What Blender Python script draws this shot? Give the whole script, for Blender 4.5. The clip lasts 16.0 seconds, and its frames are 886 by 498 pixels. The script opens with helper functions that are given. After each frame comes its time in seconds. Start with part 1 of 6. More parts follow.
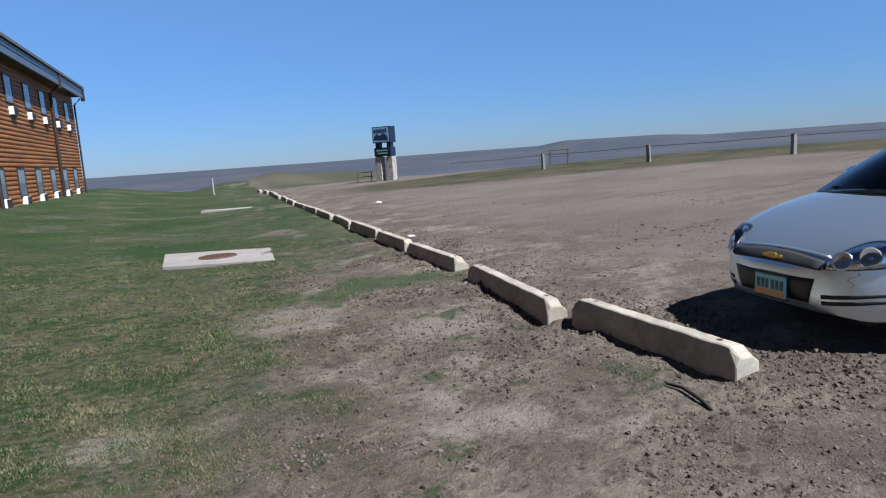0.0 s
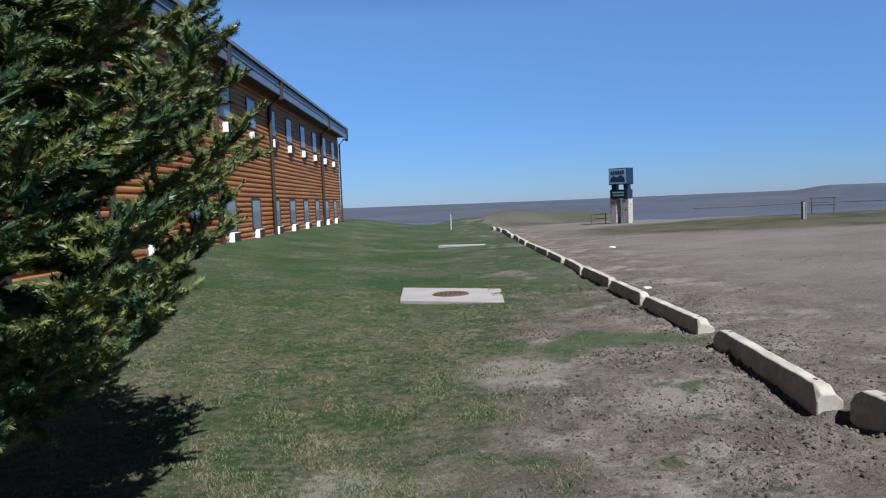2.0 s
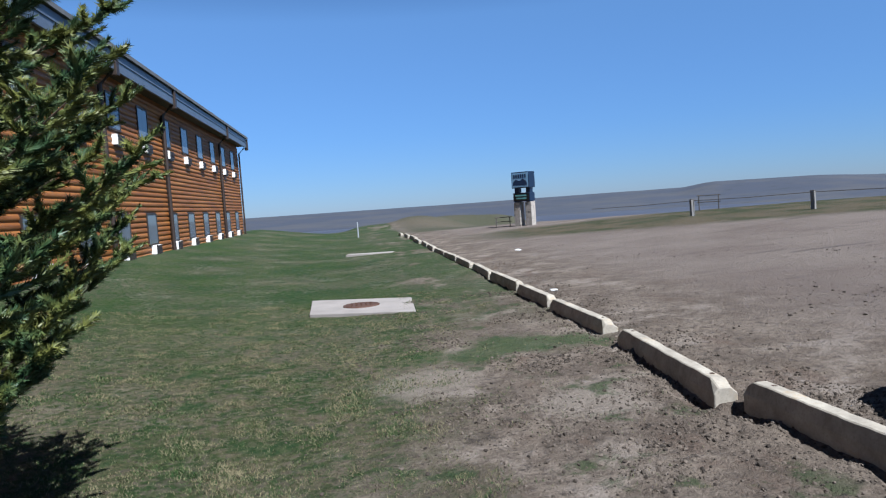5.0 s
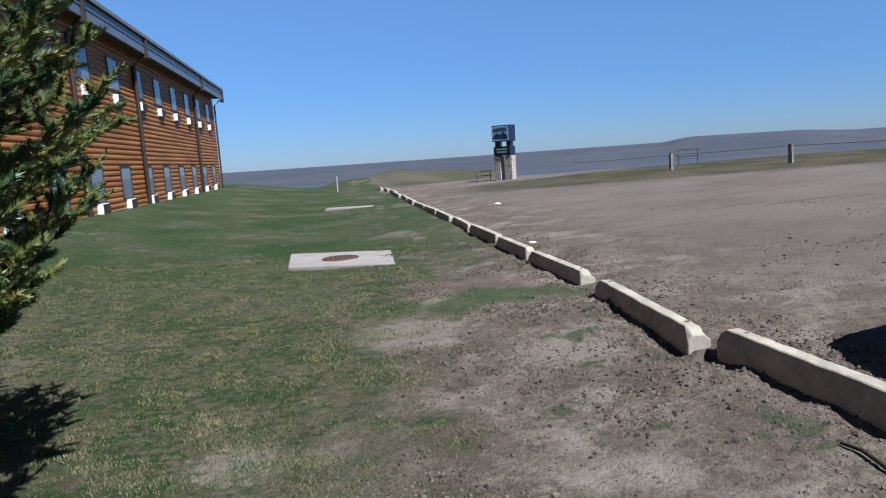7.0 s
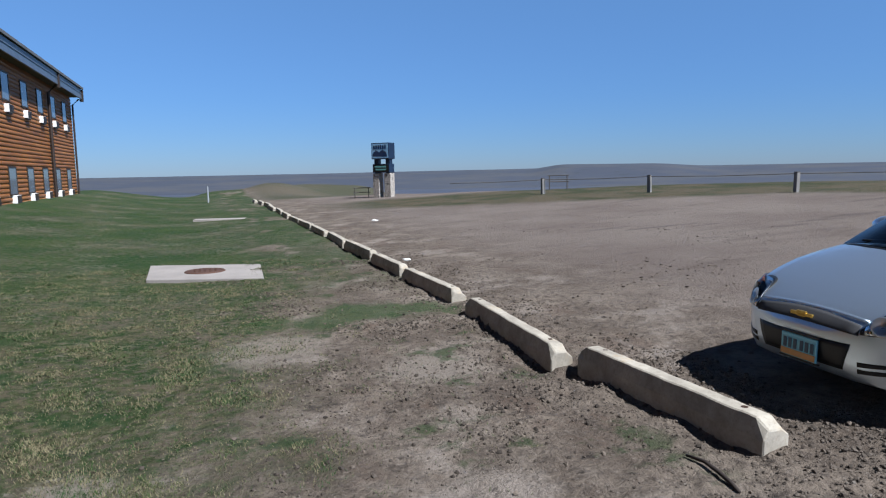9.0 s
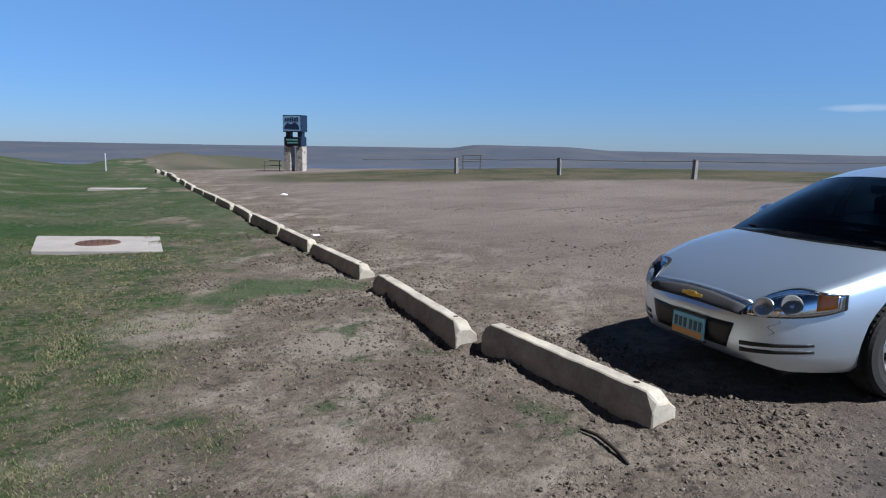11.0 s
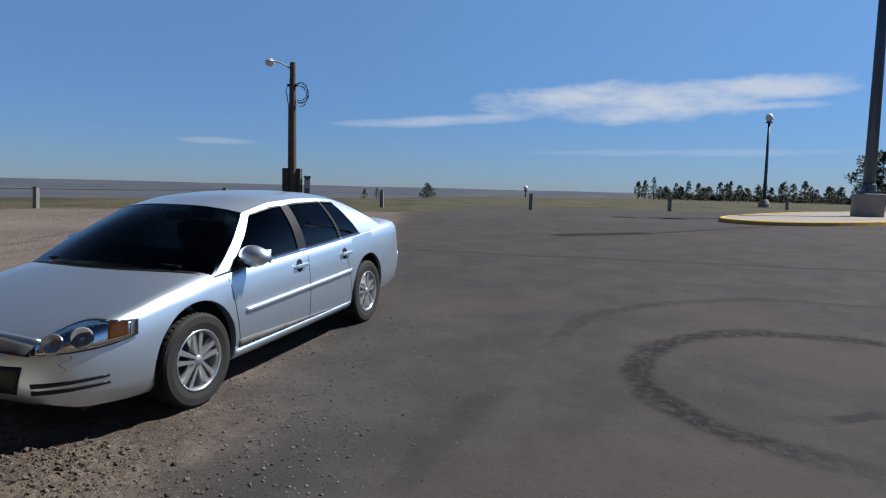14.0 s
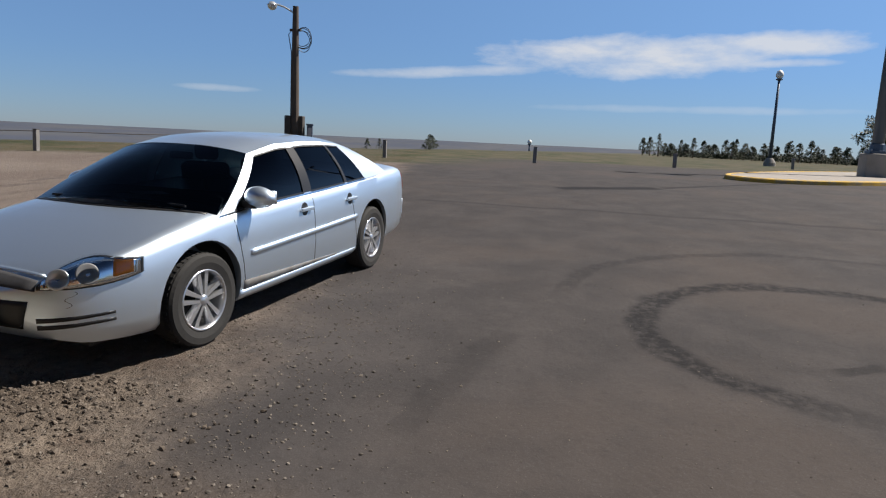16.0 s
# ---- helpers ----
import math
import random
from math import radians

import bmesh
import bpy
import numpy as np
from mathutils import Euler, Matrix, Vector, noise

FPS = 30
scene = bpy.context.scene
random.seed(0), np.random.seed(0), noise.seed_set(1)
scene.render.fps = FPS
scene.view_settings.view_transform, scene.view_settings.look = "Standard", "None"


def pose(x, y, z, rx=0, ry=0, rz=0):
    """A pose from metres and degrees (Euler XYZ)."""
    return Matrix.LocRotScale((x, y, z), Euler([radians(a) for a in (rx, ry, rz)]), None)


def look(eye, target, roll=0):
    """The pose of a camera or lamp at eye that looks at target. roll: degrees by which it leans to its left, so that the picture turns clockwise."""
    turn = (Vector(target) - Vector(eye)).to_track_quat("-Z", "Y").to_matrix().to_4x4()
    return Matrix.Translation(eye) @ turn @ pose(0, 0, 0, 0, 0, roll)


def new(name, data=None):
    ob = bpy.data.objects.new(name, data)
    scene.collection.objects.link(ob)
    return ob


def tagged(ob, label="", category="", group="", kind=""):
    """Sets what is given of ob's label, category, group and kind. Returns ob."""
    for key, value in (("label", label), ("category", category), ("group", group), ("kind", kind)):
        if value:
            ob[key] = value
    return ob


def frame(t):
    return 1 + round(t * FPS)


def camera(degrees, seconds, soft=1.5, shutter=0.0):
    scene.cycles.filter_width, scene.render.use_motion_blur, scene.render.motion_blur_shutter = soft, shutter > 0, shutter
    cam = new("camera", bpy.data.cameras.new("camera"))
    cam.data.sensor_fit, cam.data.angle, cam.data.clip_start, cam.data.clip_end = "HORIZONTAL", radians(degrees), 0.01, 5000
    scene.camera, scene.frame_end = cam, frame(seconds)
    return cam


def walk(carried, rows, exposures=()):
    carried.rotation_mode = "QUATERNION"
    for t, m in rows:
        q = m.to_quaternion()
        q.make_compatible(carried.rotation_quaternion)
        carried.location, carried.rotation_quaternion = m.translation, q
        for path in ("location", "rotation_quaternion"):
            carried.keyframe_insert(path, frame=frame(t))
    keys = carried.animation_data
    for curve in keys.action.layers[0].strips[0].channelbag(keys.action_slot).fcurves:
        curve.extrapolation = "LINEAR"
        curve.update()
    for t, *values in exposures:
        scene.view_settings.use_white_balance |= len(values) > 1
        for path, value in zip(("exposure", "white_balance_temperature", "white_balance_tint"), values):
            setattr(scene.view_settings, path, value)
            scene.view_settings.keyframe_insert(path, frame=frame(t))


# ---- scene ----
cam = camera(66.2, 16.0, soft=1.2)
PATH = [
    (0, (0.394, 0.267, 1.705), (1.025, 2.144, 1.424), -4.0),
    (0.5, (0.406, 0.352, 1.735), (0.742, 2.311, 1.513), -3.5),
    (1, (0.433, 0.512, 1.76), (0.731, 2.478, 1.555), -2.3),
    (1.5, (0.414, 0.555, 1.816), (0.581, 2.543, 1.682), -2.2),
    (2, (0.39, 0.563, 1.818), (0.377, 2.558, 1.684), -2.2),
    (2.5, (0.386, 0.551, 1.818), (0.366, 2.545, 1.671), -2.1),
    (3, (0.374, 0.592, 1.824), (0.399, 2.587, 1.678), -1.9),
    (3.5, (0.349, 0.583, 1.804), (0.401, 2.577, 1.658), -2.1),
    (4, (0.334, 0.564, 1.849), (0.476, 2.554, 1.719), -3.1),
    (4.5, (0.338, 0.545, 1.885), (0.507, 2.534, 1.767), -3.8),
    (4.7, (0.364, 0.571, 1.895), (0.588, 2.555, 1.772), -3.6),
    (6.8, (0.392, 0.611, 1.851), (0.703, 2.572, 1.606), -4.3),
    (7, (0.4, 0.618, 1.843), (0.703, 2.577, 1.575), -3.9),
    (7.5, (0.387, 0.647, 1.825), (0.685, 2.599, 1.513), -3.2),
    (8, (0.406, 0.664, 1.813), (0.769, 2.608, 1.518), -1.5),
    (8.5, (0.421, 0.667, 1.819), (0.935, 2.588, 1.609), -0.2),
    (9, (0.489, 0.703, 1.801), (1.142, 2.579, 1.57), -1.1),
    (9.2, (0.511, 0.726, 1.805), (1.221, 2.58, 1.563), -1.4),
    (11.3, (0.564, 0.734, 1.779), (1.5, 2.476, 1.483), 1.3),
    (11.5, (0.568, 0.723, 1.782), (1.563, 2.435, 1.498), 1.2),
    (12, (0.632, 0.66, 1.79), (1.859, 2.218, 1.534), 1.1),
    (12.5, (0.733, 0.605, 1.823), (2.201, 1.943, 1.587), 1.2),
    (13, (0.822, 0.538, 1.822), (2.525, 1.571, 1.636), 1.2),
    (13.5, (0.9, 0.477, 1.814), (2.755, 1.204, 1.64), 1.4),
    (14, (0.946, 0.421, 1.801), (2.883, 0.885, 1.622), 1.4),
    (14.5, (0.958, 0.368, 1.818), (2.904, 0.776, 1.602), 1.1),
    (15, (1.001, 0.327, 1.794), (2.976, 0.513, 1.537), 2.0),
    (15.5, (1.012, 0.342, 1.778), (2.993, 0.464, 1.528), 2.5),
    (16, (0.976, 0.474, 1.732), (2.897, 0.932, 1.417), 2.6),
]
EXPOSURES = ((0.0, 0.92, 5750, 9), (1.0, 0.88, 5700, 9), (3.5, 0.95, 5650, 9), (4.7, 0.98, 5650, 9), (7.0, 0.92, 5700, 9), (9.2, 0.85, 5700, 9),
             (11.5, 0.90, 5750, 9), (12.5, 0.83, 5850, 9), (13.5, 0.62, 6000, 9), (14.5, 0.64, 6300, 10), (15.5, 0.80, 6700, 11), (16.0, 0.80, 6700, 11))
walk(cam, [(t, look(eye, target, roll)) for t, eye, target, roll in PATH], exposures=EXPOSURES)

# ---- world and sun ----
SUN_ELEV, SUN_AZ = radians(51), radians(146)      # azimuth clockwise from +y
world = bpy.data.worlds.new("world")
scene.world = world
world.use_nodes = True
wt = world.node_tree
wt.nodes.clear()


def wnode(kind, **kw):
    n = wt.nodes.new(kind)
    for k, v in kw.items():
        n.inputs[k].default_value = v
    return n


w_out = wt.nodes.new("ShaderNodeOutputWorld")
w_bg = wt.nodes.new("ShaderNodeBackground")
sky = wt.nodes.new("ShaderNodeTexSky")
sky.sky_type = "NISHITA"
sky.sun_disc = False
sky.sun_elevation, sky.sun_rotation = SUN_ELEV, SUN_AZ
sky.altitude, sky.air_density, sky.dust_density, sky.ozone_density = 1500, 0.9, 0.15, 4.0
w_bg.inputs["Strength"].default_value = 0.0400
# thin fair-weather clouds, low over the plain
w_tc = wt.nodes.new("ShaderNodeTexCoord")
w_sep = wt.nodes.new("ShaderNodeSeparateXYZ")
wt.links.new(w_tc.outputs["Generated"], w_sep.inputs[0])


def wmath(op, a, b=None, c=None, clamp=False):
    n = wt.nodes.new("ShaderNodeMath")
    n.operation = op
    n.use_clamp = clamp
    for i, v in enumerate((a, b, c)):
        if v is None:
            continue
        if isinstance(v, (int, float)):
            n.inputs[i].default_value = v
        else:
            wt.links.new(v, n.inputs[i])
    return n.outputs[0]


w_az = wmath("ARCTAN2", w_sep.outputs[0], w_sep.outputs[1])
w_el = wmath("ARCSINE", w_sep.outputs[2])
w_vec = wt.nodes.new("ShaderNodeCombineXYZ")
wt.links.new(wmath("MULTIPLY", w_az, 7.0), w_vec.inputs[0])
wt.links.new(wmath("MULTIPLY", w_el, 20.0), w_vec.inputs[1])
w_noise = wt.nodes.new("ShaderNodeTexNoise")
w_noise.inputs["Scale"].default_value = 1.6
w_noise.inputs["Detail"].default_value = 7
w_noise.inputs["Roughness"].default_value = 0.6
wt.links.new(w_vec.outputs[0], w_noise.inputs["Vector"])


def cloud(az, el, half_az, half_el, lean, thick):
    """An elongated soft cloud round a direction, in degrees."""
    u = wmath("DIVIDE", wmath("SUBTRACT", w_az, radians(az)), radians(half_az))
    v0 = wmath("SUBTRACT", w_el, radians(el))
    v = wmath("DIVIDE", wmath("SUBTRACT", v0, wmath("MULTIPLY", u, radians(lean))), radians(half_el))
    d = wmath("ADD", wmath("MULTIPLY", u, u), wmath("MULTIPLY", v, v))
    m = wmath("ADD", wmath("SUBTRACT", 1.0, d), wmath("MULTIPLY", wmath("SUBTRACT", w_noise.outputs["Fac"], 0.5), 2.6))
    return wmath("MULTIPLY", wmath("MULTIPLY", m, 0.9, clamp=True), thick)


clouds = cloud(91.5, 7.2, 12, 1.75, 0.25, 0.84)
for args in ((102.0, 8.1, 6.5, 1.0, 0.0, 0.8), (77, 5.6, 10, 0.5, 0.6, 0.5), (101, 6.7, 5, 0.35, 0.1, 0.55), (58, 3.3, 3.2, 0.3, 0, 0.3), (96, 3.2, 13, 0.35, 0.1, 0.22), (125, 9, 9, 0.8, 0, 0.4)):
    clouds = wmath("MAXIMUM", clouds, cloud(*args))
w_mix = wt.nodes.new("ShaderNodeMix")
w_mix.data_type = "RGBA"
wt.links.new(clouds, w_mix.inputs["Factor"])
w_mix.inputs[7].default_value = (10.2, 10.6, 11.2, 1)
w_tint = wt.nodes.new("ShaderNodeMix")
w_tint.data_type, w_tint.blend_type = "RGBA", "MULTIPLY"
w_tint.inputs[0].default_value = 1.0
wt.links.new(sky.outputs[0], w_tint.inputs[6])
w_grad = wt.nodes.new("ShaderNodeValToRGB")
w_grad.color_ramp.elements[0].position, w_grad.color_ramp.elements[0].color = 0.0, (0.62, 0.75, 1.03, 1)
w_grad.color_ramp.elements[1].position, w_grad.color_ramp.elements[1].color = 0.26, (1.54, 1.74, 1.82, 1)
for _pos, _col in ((0.10, (0.92, 1.12, 1.36, 1)), (0.42, (0.78, 0.88, 0.95, 1)), (0.66, (0.34, 0.38, 0.42, 1)), (1.0, (0.22, 0.25, 0.28, 1))):     # deep blue zenith
    w_grad.color_ramp.elements.new(_pos).color = _col
wt.links.new(w_sep.outputs[2], w_grad.inputs[0])
wt.links.new(w_grad.outputs[0], w_tint.inputs[7])
wt.links.new(w_tint.outputs[2], w_mix.inputs[6])
wt.links.new(w_mix.outputs[2], w_bg.inputs["Color"])
wt.links.new(w_bg.outputs[0], w_out.inputs["Surface"])

sun_data = bpy.data.lights.new("sun", "SUN")
sun_data.energy, sun_data.angle, sun_data.color = 5.0, radians(0.53), (1.0, 0.96, 0.90)
sun = new("sun", sun_data)
sun_dir = Vector((math.sin(SUN_AZ) * math.cos(SUN_ELEV), math.cos(SUN_AZ) * math.cos(SUN_ELEV), math.sin(SUN_ELEV)))
sun.matrix_world = look(tuple(sun_dir * 60), (0, 0, 0))


# ---- terrain shape ----
def smooth(a, b, v):
    u = min(1.0, max(0.0, (v - a) / (b - a)))
    return u * u * (3 - 2 * u)


EDGE = ((-180, 60), (-60, 60), (-20, 58), (-9, 54), (0, 47), (4, 45), (12, 41), (20, 37), (28, 35), (40, 36), (52, 38), (62, 42), (70, 50),
        (80, 75), (88, 110), (95, 170), (110, 210), (180, 210))


def edge_radius(az):
    for (a0, r0), (a1, r1) in zip(EDGE, EDGE[1:]):
        if a0 <= az <= a1:
            return r0 + (r1 - r0) * smooth(0, 1, (az - a0) / (a1 - a0))
    return 60.0


def plateau(x, y):
    if x >= 0:
        z = 0.0397 * min(x, 16)
        if x > 16:
            u = min(x, 30) - 16
            z += 0.0397 * (u - u * u / 28)
    else:
        z = 0.70 * (min(-x, 7.5) / 7.5) ** 1.6
    return z


def terrain(x, y):
    r = math.hypot(x, y)
    az = math.degrees(math.atan2(x, y))
    z = plateau(x, y)
    e = edge_radius(az)
    if r > e:
        d = r - e
        z -= 46 * (1 - math.exp(-d / 90)) * smooth(0, 25, d)
        hills = smooth(1300, 3300, r)
        n = noise.noise((x / 900, y / 900, 3.1)) + 0.5 * noise.noise((x / 350, y / 350, 7.7))
        east = smooth(8, 24, az)
        z += hills * (43 + n * 4 - 5 * (1 - east))
        z += 38 * smooth(26.5, 29.5, az) * smooth(42, 36, az) * smooth(2100, 2500, r) * smooth(3600, 3000, r) * 0.50
        z += 13.8 * math.exp(-((x - 15) / 22) ** 2 - ((y - 74) / 18) ** 2) * smooth(0, 20, d)
        z += smooth(120, 700, r) * smooth(1800, 900, r) * 2.5 * max(0, noise.noise((x / 160, y / 160, 1.3)))
    return z


def lot_noise(x, y):
    """Ruts, clods and hollows near by."""
    r = math.hypot(x, y)
    if r > 30:
        return 0.0
    k = smooth(30, 12, r)
    z = 0.012 * noise.noise((x * 0.8, y * 0.8, 0.0))
    asphalt = smooth(0.3, -0.4, y - asphalt_edge(x))
    rough = (1 - asphalt) * (0.30 + 0.70 * smooth(0.5, 1.9, x) * smooth(7.0, 3.8, x))
    z += rough * (0.020 * noise.noise((x * 2.7, y * 2.7, 4.0)) + 0.014 * noise.noise((x * 7, y * 7, 9.0)))
    clods = max(0.0, noise.noise((x * 1.1, y * 1.1, 14.0)) + 0.12)
    bank = math.exp(-((x - 3.40) / 0.45) ** 2) * (0.25 + 0.75 * max(0.0, noise.noise((x, y * 0.9, 6.0)) + 0.3))
    z += rough * (clods + bank) * (0.060 * max(0.0, noise.noise((x * 9, y * 9, 2.0))) + 0.026 * noise.noise((x * 19, y * 19, 5.0)))
    z += (1 - asphalt) * smooth(4.2, 6, x) * (0.018 * noise.noise((x * 0.9 + y * 0.2, y * 2.1, 17.0)) + 0.010 * max(0.0, noise.noise((x * 3, y * 6, 19.0))))
    # soil scoured out along the wheel stops
    if 3.4 < y < 16 and 2.8 < x < 3.6:
        xc, depth = (3.315 - (y - 4.6) * 0.061, 0.055) if y < 5.6 else (3.175 + (y - 6.9) * 0.061, 0.050) if y < 8.3 else (3.28, 0.040)
        z -= depth * math.exp(-((x - xc) / 0.11) ** 2) * (0.95 + 0.9 * noise.noise((x * 2, y * 2.3, 33.0))) * smooth(3.4, 3.7, y)
    return z * k


def asphalt_edge(x):
    """The lot's asphalt lies at smaller y than this."""
    return 2.1 + 0.16 * x if x < 8 else 3.38 + 0.27 * (x - 8)


def ground_z(x, y):
    return terrain(x, y) + lot_noise(x, y)


# ---- materials ----
def srgb(r, g, b):
    return tuple(((c / 255) / 12.92 if c / 255 <= 0.04045 else ((c / 255 + 0.055) / 1.055) ** 2.4) for c in (r, g, b)) + (1,)


class Mat:
    """A small builder for node materials."""

    def __init__(self, name, rough=0.7, metal=0.0, spec=0.4):
        self.m = bpy.data.materials.new(name)
        self.m.use_nodes = True
        self.t = self.m.node_tree
        self.bsdf = self.t.nodes["Principled BSDF"]
        self.out = self.t.nodes["Material Output"]
        self.bsdf.inputs["Roughness"].default_value = rough
        self.bsdf.inputs["Metallic"].default_value = metal
        self.bsdf.inputs["Specular IOR Level"].default_value = spec
        self.tc = self.t.nodes.new("ShaderNodeTexCoord")
        self.co = self.tc.outputs["Object"]

    def put(self, sock, v):
        if isinstance(v, (int, float)):
            sock.default_value = v
        elif isinstance(v, tuple):
            sock.default_value = v if len(v) == len(sock.default_value) else (*v, 1)[: len(sock.default_value)]
        else:
            self.t.links.new(v, sock)

    def math(self, op, a, b=0.0, clamp=False):
        n = self.t.nodes.new("ShaderNodeMath")
        n.operation, n.use_clamp = op, clamp
        self.put(n.inputs[0], a)
        self.put(n.inputs[1], b)
        return n.outputs[0]

    def noise(self, scale, detail=4.0, rough=0.55, stretch=None, out="Fac", dist=0.0):
        n = self.t.nodes.new("ShaderNodeTexNoise")
        n.inputs["Scale"].default_value, n.inputs["Detail"].default_value = scale, detail
        n.inputs["Roughness"].default_value, n.inputs["Distortion"].default_value = rough, dist
        v = self.co
        if stretch:
            mp = self.t.nodes.new("ShaderNodeMapping")
            mp.inputs["Scale"].default_value = stretch
            self.t.links.new(v, mp.inputs["Vector"])
            v = mp.outputs[0]
        self.t.links.new(v, n.inputs["Vector"])
        return n.outputs[out]

    def voronoi(self, scale, out="Distance", feature="F1"):
        n = self.t.nodes.new("ShaderNodeTexVoronoi")
        n.feature = feature
        n.inputs["Scale"].default_value = scale
        self.t.links.new(self.co, n.inputs["Vector"])
        return n.outputs[out]

    def ramp(self, v, *stops):
        n = self.t.nodes.new("ShaderNodeValToRGB")
        e = n.color_ramp.elements
        while len(e) < len(stops):
            e.new(0.5)
        for k, (p, c) in zip(e, stops):
            k.position, k.color = p, (c if isinstance(c, tuple) else (c, c, c, 1))
        self.t.links.new(v, n.inputs[0])
        return n.outputs[0]

    def step(self, v, a, b):
        n = self.t.nodes.new("ShaderNodeMapRange")
        n.interpolation_type = "SMOOTHSTEP"
        self.put(n.inputs[0], v)
        n.inputs[1].default_value, n.inputs[2].default_value = a, b
        return n.outputs[0]

    def mix(self, f, a, b, mode="MIX"):
        n = self.t.nodes.new("ShaderNodeMix")
        n.data_type, n.blend_type = "RGBA", mode
        self.put(n.inputs[0], f)
        self.put(n.inputs[6], a)
        self.put(n.inputs[7], b)
        return n.outputs[2]

    def random(self):
        return self.t.nodes.new("ShaderNodeObjectInfo").outputs["Random"]

    def island(self):
        return self.t.nodes.new("ShaderNodeNewGeometry").outputs["Random Per Island"]

    def bump(self, h, strength=0.3, dist=0.01):
        n = self.t.nodes.new("ShaderNodeBump")
        n.inputs["Strength"].default_value, n.inputs["Distance"].default_value = strength, dist
        self.t.links.new(h, n.inputs["Height"])
        self.t.links.new(n.outputs[0], self.bsdf.inputs["Normal"])
        return self

    def set(self, **kw):
        for k, v in kw.items():
            self.put(self.bsdf.inputs[{"color": "Base Color", "rough": "Roughness", "metal": "Metallic", "coat": "Coat Weight",
                                       "coat_rough": "Coat Roughness", "spec": "Specular IOR Level", "trans": "Transmission Weight", "alpha": "Alpha", "ior": "IOR"}[k]], v)
        return self


def simple(name, color, rough=0.6, metal=0.0, grain=14.0, vary=0.25, bump=0.15, dist=0.004):
    """A plain surface with grain and blotches at two scales."""
    m = Mat(name, rough, metal)
    big, small = m.noise(grain * 0.12, 3), m.noise(grain * 3, 5)
    k = m.math("ADD", m.math("MULTIPLY", big, 0.6), m.math("MULTIPLY", small, 0.4))
    dark = tuple(c * (1 - vary) for c in color[:3]) + (1,)
    light = tuple(min(1, c * (1 + vary)) for c in color[:3]) + (1,)
    m.set(color=m.ramp(k, (0.3, dark), (0.7, light)))
    m.bump(small, bump, dist)
    return m.m


# ---- mesh helpers ----
def part(name, bm, material, parent=None, label="", smooth_faces=False, m=None):
    """One mesh object from a bmesh."""
    me = bpy.data.meshes.new(name)
    bm.normal_update()
    bm.to_mesh(me)
    bm.free()
    me.materials.append(material)
    if smooth_faces:
        me.shade_smooth()
    ob = new(name, me)
    if parent is not None:
        ob.parent = parent
    if m is not None:
        ob.matrix_basis = m
    if label:
        ob["label"] = label
    return ob


def box(bm, x0, x1, y0, y1, z0, z1, bevel=0.0, m=None):
    r = bmesh.ops.create_cube(bm, size=1)
    vs = r["verts"]
    for v in vs:
        v.co = Vector((x0 + (v.co.x + 0.5) * (x1 - x0), y0 + (v.co.y + 0.5) * (y1 - y0), z0 + (v.co.z + 0.5) * (z1 - z0)))
    if m is not None:
        for v in vs:
            v.co = m @ v.co
    if bevel > 0:
        es = list({e for v in vs for e in v.link_edges})
        bmesh.ops.bevel(bm, geom=es, offset=bevel, segments=2, affect="EDGES", profile=0.5)
    return bm


def tube(bm, pts, radii, sides=10, caps=True):
    """A tapered tube through points."""
    rings = []
    pts = [Vector(p) for p in pts]
    if isinstance(radii, (int, float)):
        radii = [radii] * len(pts)
    for i, p in enumerate(pts):
        d = (pts[min(i + 1, len(pts) - 1)] - pts[max(i - 1, 0)]).normalized()
        a = d.orthogonal().normalized() if abs(d.z) > 0.9 else d.cross(Vector((0, 0, 1))).normalized()
        b = d.cross(a)
        rings.append([bm.verts.new(p + radii[i] * (math.cos(2 * math.pi * k / sides) * a + math.sin(2 * math.pi * k / sides) * b)) for k in range(sides)])
    for r0, r1 in zip(rings, rings[1:]):
        for k in range(sides):
            bm.faces.new((r0[k], r0[(k + 1) % sides], r1[(k + 1) % sides], r1[k]))
    if caps:
        bm.faces.new(rings[0][::-1])
        bm.faces.new(rings[-1])
    return bm


def lathe(bm, prof, sides=24, axis="z", m=None):
    """Turn a profile of (radius, height) round an axis."""
    rings = []
    for r, h in prof:
        ring = []
        for k in range(sides):
            a = 2 * math.pi * k / sides
            p = Vector((r * math.cos(a), r * math.sin(a), h)) if axis == "z" else Vector((r * math.cos(a), h, r * math.sin(a)))
            ring.append(bm.verts.new(m @ p if m else p))
        rings.append(ring)
    for r0, r1 in zip(rings, rings[1:]):
        for k in range(sides):
            bm.faces.new((r0[k], r0[(k + 1) % sides], r1[(k + 1) % sides], r1[k]))
    return rings


def grid(bm, rows):
    """Faces between rows of points."""
    vs = [[bm.verts.new(p) for p in row] for row in rows]
    for a, b in zip(vs, vs[1:]):
        for k in range(len(a) - 1):
            bm.faces.new((a[k], a[k + 1], b[k + 1], b[k]))
    return vs


def thing(name, x=0, y=0, z=0, rz=0, label="", category="", group="", m=None):
    ob = new(name)
    ob.empty_display_size = 0.2
    ob.matrix_basis = m if m is not None else pose(x, y, z, 0, 0, rz)
    return tagged(ob, label, category, group)

